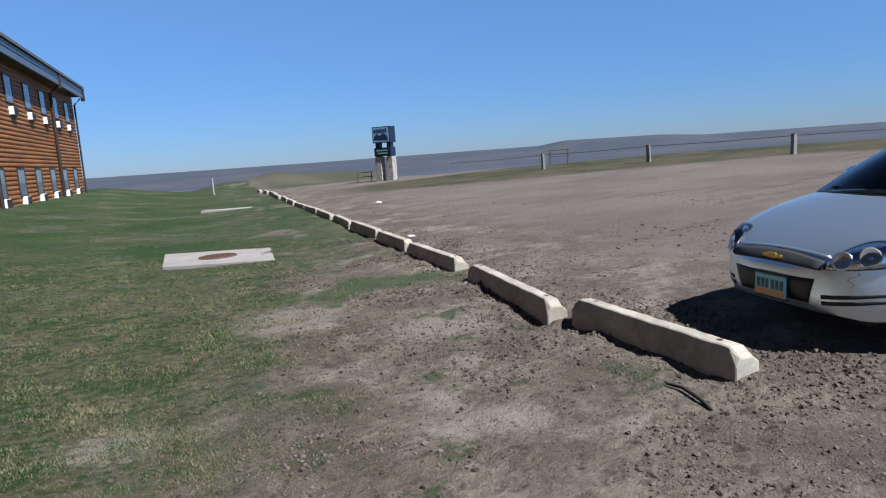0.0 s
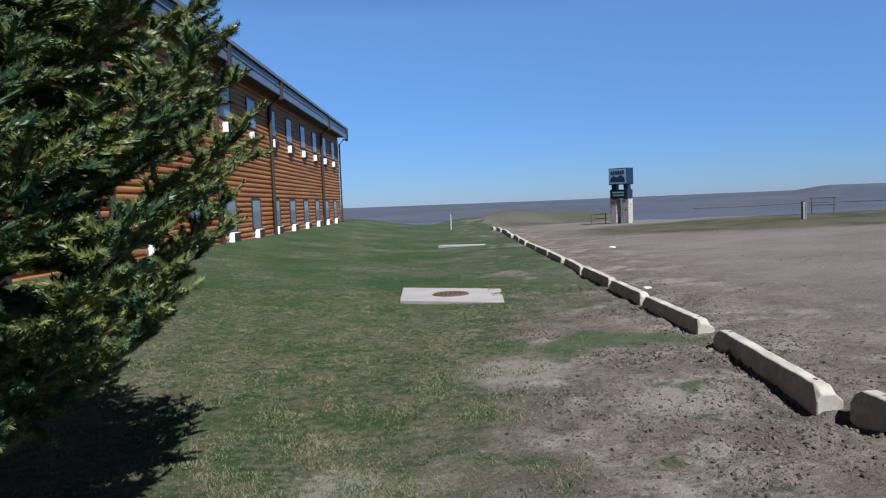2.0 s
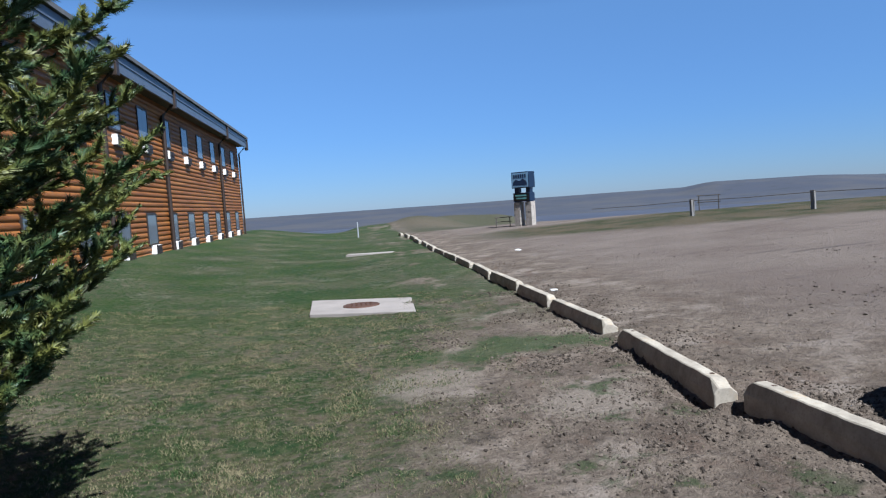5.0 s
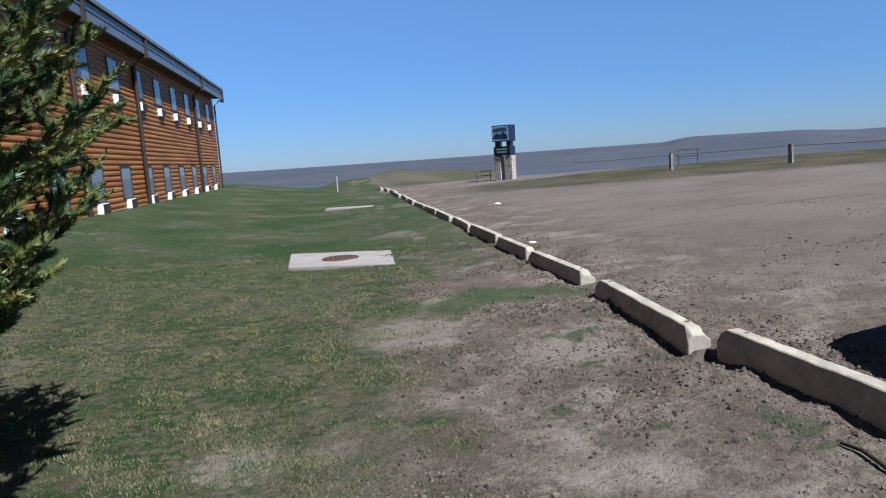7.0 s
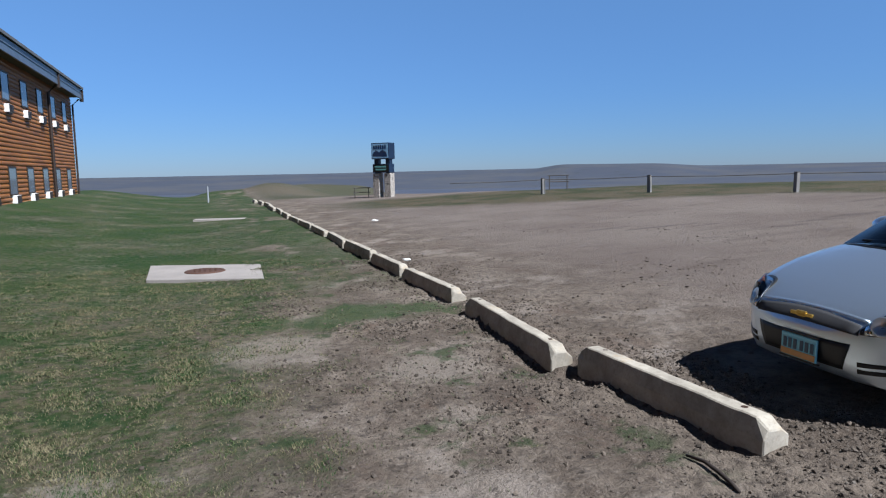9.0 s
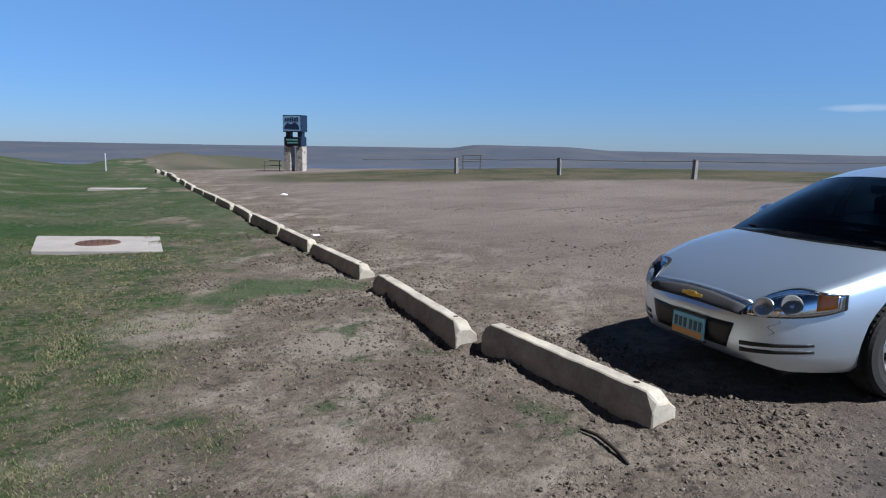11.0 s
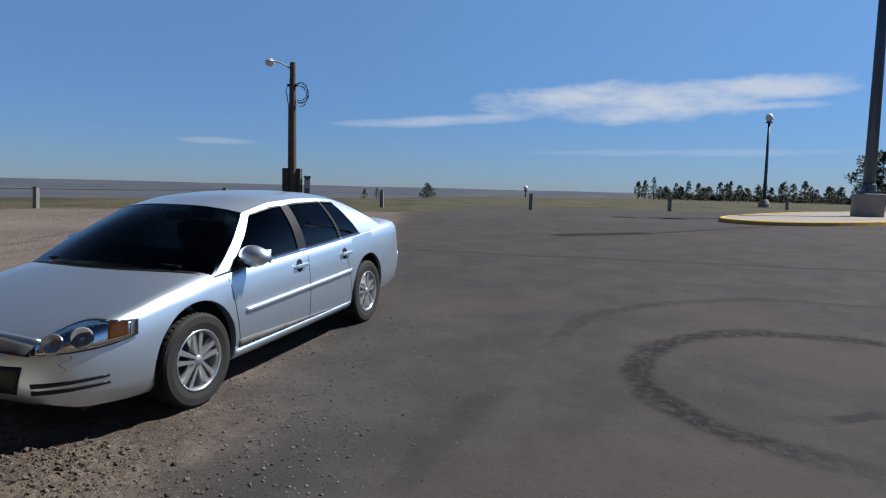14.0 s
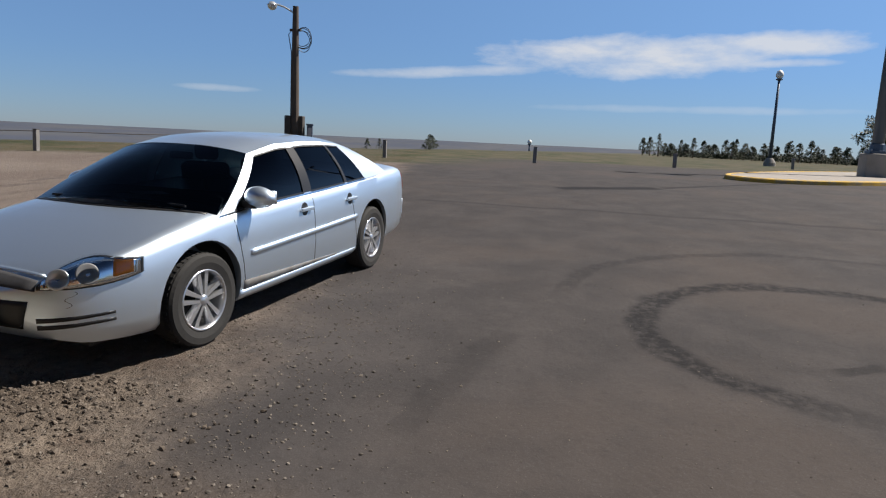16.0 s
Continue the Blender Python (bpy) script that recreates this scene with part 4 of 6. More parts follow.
def car(m):
    c = thing("car", m=m, label="silver four-door saloon car parked nose-in, dusty along its sills", category="car")
    bm = body_shell()
    tree = BVHTree.FromBMesh(bm)
    bm = cut_arches(bm, "body_cut")
    body = part("body", bm, m_paint, c)
    me = body.data
    me.shade_smooth()
    me.set_sharp_from_angle(angle=radians(38))

    def cast(p, d):
        hit, nrm, _, _ = tree.ray_cast(Vector(p), Vector(d).normalized())
        return hit, nrm

    def patch(name, mat, outline, origin, direction, off=0.004, parent=c, label="", nu=10, nv=5, thick=0.006, sm=True):
        """A panel that follows the body: outline(u, v) gives the offset from origin, cast along direction."""
        bm = bmesh.new()
        rows = []
        for i in range(nu + 1):
            row = []
            for j in range(nv + 1):
                p = Vector(origin) + Vector(outline(i / nu, j / nv))
                h, nrm = cast(p, direction)
                if h is None:
                    h, nrm = p + Vector(direction).normalized() * 1.0, -Vector(direction).normalized()
                row.append(h + nrm * off)
            rows.append(row)
        grid(bm, rows)
        bmesh.ops.recalc_face_normals(bm, faces=bm.faces)
        orient(bm, (-0.3, 0, 0.5))
        if thick > 0:
            bmesh.ops.solidify(bm, geom=bm.faces[:], thickness=thick)
        return part(name, bm, mat, parent, label, sm)

    # under-shell and wheel wells
    bm = bmesh.new()
    box(bm, -2.4, 2.15, -0.60, 0.60, 0.17, 0.45, 0.03)
    part("underbody", bm, m_blackplastic, c)
    for wx in (1.4035, -1.4035):
        for s in (-1, 1):
            bm = bmesh.new()
            rows = []
            for k in range(25):
                a = math.pi * (k / 24 * 1.3 - 0.15)
                rows.append([(wx + 0.402 * math.cos(a), s * y, 0.355 + 0.402 * math.sin(a)) for y in (0.58, 0.86)])
            grid(bm, rows)
            part("wheel_well", bm, m_blackplastic, c, smooth_faces=True)

    # greenhouse
    for s in (-1, 1):
        bm = bmesh.new()
        frame_cells = [(0, 1, 0, 1), (2, 3, 0, 1), (4, 5, 0.0, 1), (6, 7, 0, 1)]
        for a, b, t0, t1 in frame_cells:
            grid(bm, strip(COLS[a], COLS[b], t0, t1, 0, 3, 8, s))
        for a, b in ((1, 2), (3, 4), (5, 6)):
            grid(bm, strip(COLS[a], COLS[b], 0.90, 1.0, 0, 8, 2, s))
            grid(bm, strip(COLS[a], COLS[b], 0.0, 0.035, 0, 8, 1, s))
        bmesh.ops.remove_doubles(bm, verts=bm.verts, dist=0.0005)
        bmesh.ops.recalc_face_normals(bm, faces=bm.faces)
        orient(bm, (-0.3, 0, 0.9))
        part("door_frame", bm, m_paint, c, smooth_faces=True)
        for a, b in ((1, 2), (3, 4), (5, 6)):
            bm = bmesh.new()
            grid(bm, strip(COLS[a], COLS[b], 0.035, 0.90, -0.006, 8, 8, s))
            orient(bm, (-0.3, 0, 0.9))
            g = part("side_window", bm, m_sideglass, c, smooth_faces=True)
            for e in (strip(COLS[a], COLS[b], 0.885, 0.915, 0.004, 8, 1, s), strip(COLS[a], COLS[b], 0.015, 0.05, 0.004, 8, 1, s)):
                bm = bmesh.new()
                grid(bm, e)
                part("window_seal", bm, m_blackplastic, g)
        # blacked B-pillar and bright belt strip
        bm = bmesh.new()
        grid(bm, strip((0.012, -0.048), (-0.132, -0.172), 0.03, 0.9, 0.003, 2, 8, s))
        part("pillar_cover", bm, m_blackplastic, c, smooth_faces=True)
        bm = bmesh.new()
        grid(bm, strip(COLS[4], COLS[5], 0.03, 0.9, 0.003, 2, 8, s))
        part("pillar_cover", bm, m_blackplastic, c, smooth_faces=True)
        bm = bmesh.new()
        grid(bm, strip(COLS[0], COLS[6], -0.02, 0.012, 0.008, 24, 1, s))
        part("belt_strip", bm, m_chrome, c)
    # roof
    bm = bmesh.new()
    rows = []
    for i in range(17):
        xt = 0.48 - 1.94 * i / 16
        zr, yr = lerp_table(RAIL_Z, xt), lerp_table(RAIL_Y, xt)
        row = []
        for j in range(13):
            v = -1 + 2 * j / 12
            bow = 1 - v * v
            row.append((xt + 0.10 * bow * (1 - i / 8) , v * (yr + 0.004), zr + 0.06 * (1 - abs(v) ** 2.6)))
        rows.append(row)
    grid(bm, rows)
    orient(bm, (-0.3, 0, 0.9))
    part("roof", bm, m_paint, c, smooth_faces=True)

    def screen(name, xb, xbc, zb, yb, xt, xtc, zt, ztc, yt):
        bm = bmesh.new()
        rows = []
        for i in range(11):
            t = i / 10
            row = []
            for j in range(13):
                v = -1 + 2 * j / 12
                q = 1 - v * v
                x = (xb + (xbc - xb) * q) * (1 - t) + (xt + (xtc - xt) * q) * t
                y = v * (yb + (yt - yb) * t + 0.035 * math.sin(math.pi * t) * abs(v))
                z = zb * (1 - t) + (zt + (ztc - zt) * (1 - abs(v) ** 2.6)) * t + 0.05 * q * math.sin(math.pi * t) + (0.07 * q * (1 - t) if name == "windscreen" else 0)
                row.append((x, y, z))
            rows.append(row)
        grid(bm, rows)
        orient(bm, (-0.3, 0, 0.9))
        return part(name, bm, m_carglass, c, smooth_faces=True)

    ws = screen("windscreen", 1.20, 1.36, 0.915, 0.860, 0.48, 0.575, 1.312, 1.370, 0.615)
    screen("rear_screen", -1.93, -2.06, 1.00, 0.80, -1.455, -1.55, 1.288, 1.345, 0.567)
    bm = bmesh.new()
    for s in (-1, 1):
        tube(bm, [(1.28, s * 0.45 + 0.2, 0.972), (1.25, s * 0.1 + 0.1, 0.985), (1.27, s * 0.35 - 0.25, 0.975)], 0.009, 6)
    part("wiper", bm, m_blackplastic, c)
    patch("cowl", m_blackplastic, lambda u, v: (1.215 + 0.045 * v + 0.14 * (1 - (2 * u - 1) ** 2), -0.80 + 1.60 * u, 0), (0, 0, 3), (0, 0, -1), 0.004, nu=20, nv=2)

    # cabin
    bm = bmesh.new()
    box(bm, 0.50, 1.08, -0.75, 0.75, 0.70, 0.99, 0.06)
    part("dashboard", bm, m_seat, c)
    bm = bmesh.new()
    lathe(bm, [(0.17, -0.012), (0.185, 0), (0.17, 0.012), (0.155, 0), (0.17, -0.012)], 20, m=pose(0.45, 0.36, 1.0, 0, -65, 0))
    part("steering_wheel", bm, m_blackplastic, c, smooth_faces=True)
    for s in (-0.36, 0.36):
        bm = bmesh.new()
        box(bm, -0.45, -0.28, s - 0.24, s + 0.24, 0.5, 1.12, 0.05, pose(0, 0, 0, 0, 6, 0))
        box(bm, -0.46, -0.36, s - 0.12, s + 0.12, 1.14, 1.30, 0.04, pose(0, 0, 0, 0, 6, 0))
        part("front_seat", bm, m_seat, c)
    bm = bmesh.new()
    box(bm, -1.35, -1.15, -0.62, 0.62, 0.5, 1.14, 0.06)
    part("rear_seat", bm, m_seat, c)
    bm = bmesh.new()
    box(bm, 0.50, 0.53, -0.11, 0.11, 1.24, 1.30, 0.01)
    part("rear_view_mirror", bm, m_blackplastic, c)

    # nose: grille, lower intake, fog slots, plate, emblem
    F = (-1, 0, 0)
    gr = patch("grille", m_seat, lambda u, v: (0, -0.44 + 0.88 * u, 0.590 + 0.074 * v * (0.78 + 0.22 * math.sin(math.pi * u)) - 0.018 * abs(2 * u - 1) ** 2), (4, 0, 0), F, 0.005, label="black mesh grille")
    patch("grille_bar", m_paint, lambda u, v: (0, -0.46 + 0.92 * u, 0.668 + 0.010 * v - 0.020 * abs(2 * u - 1) ** 2), (4, 0, 0), F, 0.010, nv=1, nu=20)
    bm = bmesh.new()
    h, nr = cast((4, 0, 0.620), F)
    box(bm, h.x - 0.005, h.x + 0.014, -0.095, 0.095, 0.612, 0.636, 0.004)
    box(bm, h.x - 0.005, h.x + 0.014, -0.04, 0.04, 0.601, 0.647, 0.004)
    part("emblem", bm, m_gold, gr, "gold cross-shaped emblem")
    patch("number_plate_bay", m_blackplastic, lambda u, v: (0, (-0.40 + 0.80 * u) * (0.86 + 0.14 * v), 0.335 + 0.175 * v), (4, 0, 0), F, 0.004, nu=16)
    h, nr = cast((4, 0.02, 0.42), F)
    bm = bmesh.new()
    box(bm, -0.006, 0.012, -0.155, 0.155, -0.078, 0.078, 0.006, m=pose(h.x + 0.016, 0.04, 0.415, 0, -4, 0))
    pl = part("number_plate", bm, m_plate, c, "pale blue number plate with dark bars")
    bm = bmesh.new()
    box(bm, 0.013, 0.015, -0.15, 0.15, -0.072, -0.03, 0, m=pose(h.x + 0.016, 0.04, 0.415, 0, -4, 0))
    part("plate_band", bm, m_plate2, pl)
    bm = bmesh.new()
    for k in range(6):
        y = -0.115 + k * 0.045 + (0.012 if k > 2 else 0)
        box(bm, 0.0135, 0.0165, y - 0.014, y + 0.014, -0.022, 0.045, 0, m=pose(h.x + 0.016, 0.04, 0.415, 0, -4, 0))
    part("plate_bar", bm, m_platetext, pl)
    bm = bmesh.new()
    box(bm, -0.012, 0.010, -0.170, 0.170, -0.09, -0.08, 0.002, m=pose(h.x + 0.016, 0.04, 0.415, 0, -4, 0))
    box(bm, -0.012, 0.010, -0.170, 0.170, 0.08, 0.095, 0.002, m=pose(h.x + 0.016, 0.04, 0.415, 0, -4, 0))
    part("plate_frame", bm, m_blackplastic, pl)
    for s in (-1, 1):
        D = (-1, -s * 0.55, 0)
        O = (4.0, s * 2.02, 0)
        for k in (0, 1):
            patch("fog_slot", m_blackplastic, lambda u, v: (0, s * (-0.685 + 0.48 * u) , 0.332 + 0.045 * k + 0.030 * v * (1 - 0.4 * u) + 0.035 * u), O, D, 0.003, nu=10, nv=2)
        # headlamp: dark housing, reflectors, amber corner, clear cover
        lamp = lambda u, v: (0, s * (-0.67 + 0.63 * u), 0.580 + 0.010 * u + 0.055 * u ** 4 + (0.028 + 0.135 * math.sin(math.pi * 0.84 * u ** 0.85)) * v)
        hl = patch("headlamp", m_blackplastic, lambda u, v: lamp(u, v), O, D, 0.002, nu=16, nv=8)
        patch("lamp_bowl", m_chrome, lambda u, v: lamp(0.05 + 0.92 * u, 0.06 + 0.88 * v), O, D, 0.006, hl, nu=14, nv=6)
        patch("turn_lamp", m_amber, lambda u, v: lamp(0.73 + 0.18 * u, 0.25 + 0.65 * v), O, D, 0.008, hl, "amber turn lamp", nu=5, nv=5)
        for cu in (0.22, 0.50):
            p = Vector(O) + Vector(lamp(cu, 0.5))
            h, nr = cast(p, D)
            bm = bmesh.new()
            q = nr.to_track_quat("Z", "Y").to_matrix().to_4x4()
            lathe(bm, [(0.0005, 0.003), (0.03, 0.005), (0.058, 0.012), (0.064, 0.011), (0.066, 0.005)], 20, m=Matrix.Translation(h + nr * 0.002) @ q)
            part("reflector", bm, m_alloy if cu < 0.4 else m_grille, hl, smooth_faces=True)
        patch("lamp_cover", m_lens, lambda u, v: lamp(u, v), O, D, 0.016, hl, nu=16, nv=8, thick=0.0)
        patch("tail_lamp", m_redlens, lambda u, v: (0, s * (-0.30 + 0.34 * u), 0.78 + 0.19 * v), (-4.0, s * 1.52, 0), (1, -s * 0.5, 0), 0.006, nu=8, nv=6, label="red tail lamp")
        # flanks: mouldings, seams, handles, sill
        S = (0, -s, 0)
        patch("side_moulding", m_paint, lambda u, v: (0.88 - 1.86 * u, 0, 0.565 + 0.045 * u + 0.042 * v), (0, s * 3, 0), S, 0.012, nu=24, nv=2, thick=0.02)
        patch("sill", m_paint, lambda u, v: (1.0 - 1.98 * u, 0, 0.225 + 0.075 * v), (0, s * 3, 0), S, 0.008, nu=24, nv=2, thick=0.012)
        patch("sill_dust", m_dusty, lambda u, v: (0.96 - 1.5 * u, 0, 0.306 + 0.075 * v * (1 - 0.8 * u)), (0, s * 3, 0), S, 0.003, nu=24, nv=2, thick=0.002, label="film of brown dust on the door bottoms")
        for xs in ((0.93, 1.06), (-0.12, -0.10), (-1.02, -0.84)):
            patch("door_seam", m_blackplastic, lambda u, v: (xs[0] + (xs[1] - xs[0]) * u + 0.007 * (v - 0.5), 0, 0.30 + (0.60) * u), (0, s * 3, 0), S, 0.0012, nu=14, nv=1, thick=0.002)
        for hx in (0.06, -0.82):
            h, nr = cast((hx, s * 3, 0.825), S)
            bm = bmesh.new()
            lathe(bm, [(0.0005, 0.002), (0.05, 0.002), (0.058, 0.0)], 16, m=Matrix.Translation(h) @ nr.to_track_quat("Z", "Y").to_matrix().to_4x4())
            hd = part("door_handle", bm, m_blackplastic, c)
            bm = bmesh.new()
            box(bm, hx - 0.115, hx + 0.085, h.y + s * 0.012, h.y + s * 0.034, 0.808, 0.842, 0.009)
            part("grip", bm, m_paint, hd)
        # door mirror
        mx = 0.84 if s > 0 else 0.62
        bm = bmesh.new()
        bmesh.ops.create_uvsphere(bm, u_segments=20, v_segments=12, radius=1)
        for v in bm.verts:
            x, y, z = v.co
            v.co = Vector((mx + (0.085 if x > 0 else 0.05) * x, s * (0.985 + 0.135 * y * s * s), 1.012 + 0.084 * z * (1 - 0.15 * y)))
        mi = part("door_mirror", bm, m_paint, c, smooth_faces=True)
        bm = bmesh.new()
        box(bm, mx - 0.04, mx + 0.06, s * 0.91 - 0.06, s * 0.91 + 0.06, 0.925, 0.985, 0.012)
        part("mirror_stalk", bm, m_blackplastic, mi)
        bm = bmesh.new()
        box(bm, mx - 0.056, mx - 0.050, s * 0.985 - 0.11, s * 0.985 + 0.11, 0.96, 1.065, 0.002)
        part("mirror_glass", bm, m_chrome, mi)
    # fuel-side reflector, crack in the bumper paint
    patch("paint_crack", m_blackplastic, lambda u, v: (0, -0.33 + 0.03 * math.sin(u * 9) + 0.05 * u + 0.005 * v, 0.47 + 0.10 * u), (4.0, 1.86, 0), (-1, -0.55, 0), 0.001, nu=12, nv=1, thick=0.002)
    patch("rear_bumper", m_paint, lambda u, v: (0, -0.78 + 1.56 * u, 0.40 + 0.24 * v), (-4, 0, 0), (1, 0, 0), 0.012, nu=16, nv=3, thick=0.02)

    # wheels
    def wheel(x, s, steer):
        w = new("wheel")
        w.parent = c
        w.matrix_basis = pose(x, s * 0.792, 0.335, 0, 0, steer)
        bm = bmesh.new()
        lathe(bm, [(0.215, -0.10), (0.27, -0.113), (0.315, -0.108), (0.332, -0.09), (0.336, -0.04), (0.337, 0), (0.336, 0.04), (0.332, 0.09), (0.315, 0.108), (0.27, 0.113), (0.215, 0.10)], 48, "y")
        for k in range(48):
            a = 2 * math.pi * k / 48
            for yy in (-0.058, -0.020, 0.020, 0.058):
                box(bm, -0.012, 0.012, yy - 0.017, yy + 0.017, 0.328, 0.3385, 0, Matrix.Rotation(a + yy, 4, "Y"))
        part("tyre", bm, m_rubber, w)
        bm = bmesh.new()
        lathe(bm, [(0.222, s * 0.098), (0.216, s * 0.108), (0.205, s * 0.100), (0.200, s * 0.06), (0.196, -s * 0.08), (0.215, -s * 0.098)], 40, "y")
        rim = part("rim", bm, m_alloy, w, smooth_faces=True)
        bm = bmesh.new()
        lathe(bm, [(0.0005, -s * 0.01), (0.19, -s * 0.01)], 24, "y")
        part("brake_disc", bm, m_blackplastic, w)
        for k in range(5):
            bm = bmesh.new()
            for d in (-0.155, 0.155):
                a0 = 2 * math.pi * k / 5
                rot = Matrix.Rotation(a0, 4, "Y")
                base = [(-0.013 + d * 0.12, 0.03), (0.013 + d * 0.12, 0.03), (0.024 + d * 0.32, 0.204), (-0.024 + d * 0.32, 0.204)]
                lo = [bm.verts.new(rot @ Vector((bx, s * 0.045, bz))) for bx, bz in base]
                hi = [bm.verts.new(rot @ Vector((bx * 0.8, s * (0.094 if bz < 0.1 else 0.090), bz))) for bx, bz in base]
                for i in range(4):
                    bm.faces.new((lo[i], lo[(i + 1) % 4], hi[(i + 1) % 4], hi[i]))
                bm.faces.new(hi)
            bmesh.ops.recalc_face_normals(bm, faces=bm.faces)
            part("spoke", bm, m_alloy, w)
        bm = bmesh.new()
        lathe(bm, [(0.040, s * 0.05), (0.040, s * 0.092), (0.034, s * 0.100), (0.0005, s * 0.102)], 20, "y")
        part("hub_cap", bm, m_alloy, w, smooth_faces=True)
        for k in range(5):
            a = 2 * math.pi * (k + 0.5) / 5
            bm = bmesh.new()
            lathe(bm, [(0.011, s * 0.06), (0.011, s * 0.085), (0.0005, s * 0.088)], 8, "y", Matrix.Translation((0.062 * math.cos(a), 0, 0.062 * math.sin(a))))
            part("wheel_nut", bm, m_chrome, w)

    for x, st in ((1.4035, -4), (-1.4035, 0)):
        for s in (-1, 1):
            wheel(x, s, st)
    return c


car(pose(6.637, 3.947, terrain(6.637, 3.947) + 0.0, 0, 2.27, 175.07))

# ---- rails between the guard posts ----
def rail(p, q, h0=0.66, h1=0.66):
    t = thing("fence_rail", label="thin grey horizontal pole rail between guard posts", category="rail", group="rails along the rim")
    bm = bmesh.new()
    a, b = Vector((p[0], p[1], terrain(*p) + h0)), Vector((q[0], q[1], terrain(*q) + h1))
    mid = (a + b) / 2 - Vector((0, 0, 0.03))
    tube(bm, [a, mid, b], 0.013, 8)
    part("pole", bm, m_postdark, t)


RIM = ((11.9, 32.3),) + POSTS[:4]
for p, q in zip(RIM, RIM[1:]):
    rail(p, q)


def pipe_frame(x, y, w, h, rz, label):
    t = thing("pipe_frame", x, y, terrain(x, y), rz, label, "frame")
    for s in (-1, 1):
        bm = bmesh.new()
        tube(bm, [(s * w / 2, 0, -0.2), (s * w / 2, 0, h)], 0.025, 8)
        part("upright", bm, m_postdark, t)
    for zz in (h, h * 0.55):
        bm = bmesh.new()
        tube(bm, [(-w / 2 - 0.1, 0, zz), (w / 2 + 0.1, 0, zz)], 0.022, 8)
        part("crossbar", bm, m_postdark, t)


pipe_frame(17.75, 32.0, 0.9, 0.72, -25, "dark pipe frame with a crossbar standing behind the guard posts")
pipe_frame(8.75, 38.0, 0.8, 0.55, 5, "low dark pipe rack beside the lodge sign")

# ---- timber lamp pole with yard light ----
m_polewood = simple("dark_pole_timber", (0.085, 0.065, 0.052, 1), 0.85, vary=0.35, bump=0.4)
m_galv = simple("galvanised_metal", (0.45, 0.47, 0.49, 1), 0.4, 0.6)
_m = Mat("lamp_glass_bowl", 0.15)
_m.set(color=(0.75, 0.78, 0.78, 1), trans=0.4)
m_bowl = _m.m


def yard_pole(x, y):
    z0 = terrain(x, y)
    t = thing("lamp_pole", x, y, z0, 0, "dark timber utility pole with a yard light and coiled cable", "lamp pole")
    bm = bmesh.new()
    tube(bm, [(0, 0, -0.5), (0.0, 0, 2.5), (0.01, 0, 6.05)], [0.20, 0.175, 0.12], 14)
    part("pole", bm, m_polewood, t)
    arm_dir = Vector((-0.53, 0.85, 0)).normalized()
    bm = bmesh.new()
    tube(bm, [(0, 0, 5.75), tuple(arm_dir * 0.45 + Vector((0, 0, 5.98))), tuple(arm_dir * 0.85 + Vector((0, 0, 6.08)))], 0.035, 8)
    part("arm", bm, m_galv, t)
    head = arm_dir * 0.95 + Vector((0, 0, 6.02))
    bm = bmesh.new()
    lathe(bm, [(0.0005, 0.14), (0.10, 0.12), (0.17, 0.03), (0.22, 0.0), (0.21, -0.01)], 16, m=Matrix.Translation(head))
    h = part("lamp_head", bm, m_galv, t, smooth_faces=True)
    bm = bmesh.new()
    lathe(bm, [(0.20, -0.01), (0.17, -0.13), (0.08, -0.20), (0.0005, -0.21)], 16, m=Matrix.Translation(head))
    part("bowl", bm, m_bowl, h, smooth_faces=True)
    for s in (0, 1):
        bm = bmesh.new()
        box(bm, -0.13, 0.13, -0.13, 0.13, 0.55, 1.58, 0.03, pose(-0.1 if s == 0 else 0.12, 0.24 if s == 0 else -0.24, 0))
        part("meter_box", bm, m_postdark, t)
    rnd = random.Random(3)
    side = Vector((0.45, -0.89, 0))
    for k in range(4):
        bm = bmesh.new()
        c = side * (0.32 + 0.04 * k) + Vector((0, 0, 4.85 - 0.06 * k))
        ra, rb = 0.30 + 0.04 * rnd.random(), 0.36 + 0.08 * rnd.random()
        pts = [c + side * ra * math.cos(a) + Vector((0.1 * math.sin(a + k), 0.05 * k, rb * math.sin(a))) for a in [2 * math.pi * i / 18 for i in range(19)]]
        tube(bm, pts, 0.016, 5, False)
        part("cable_coil", bm, m_blackplastic, t)
    bm = bmesh.new()
    tube(bm, [tuple(-side * 0.14 + Vector((0, 0, 5.1))), tuple(-side * 0.28 + Vector((0, 0, 4.9))), tuple(-side * 0.16 + Vector((0, 0, 4.2))), tuple(-side * 0.17 + Vector((0, 0, 1.5)))], 0.018, 6)
    part("conduit", bm, m_blackplastic, t)
    bm = bmesh.new()
    box(bm, -0.05, 0.05, -0.25, 0.25, 5.05, 5.15, 0.01)
    part("bracket", bm, m_postdark, t)
    return t


yard_pole(28.1, 13.7)


def pedestal(x, y):
    t = thing("power_pedestal", x, y, terrain(x, y), 20, "blue-grey metal power pedestal beside the lamp pole", "pedestal")
    bm = bmesh.new()
    box(bm, -0.15, 0.15, -0.12, 0.12, -0.1, 1.22, 0.02)
    part("case", bm, m_fascia, t)
    bm = bmesh.new()
    box(bm, -0.18, 0.18, -0.15, 0.15, 1.20, 1.27, 0.02)
    part("lid", bm, m_fascia, t)
    bm = bmesh.new()
    box(bm, -0.158, -0.150, -0.08, 0.08, 0.75, 1.1, 0.004)
    part("socket_panel", bm, m_galv, t)


pedestal(28.45, 13.15)

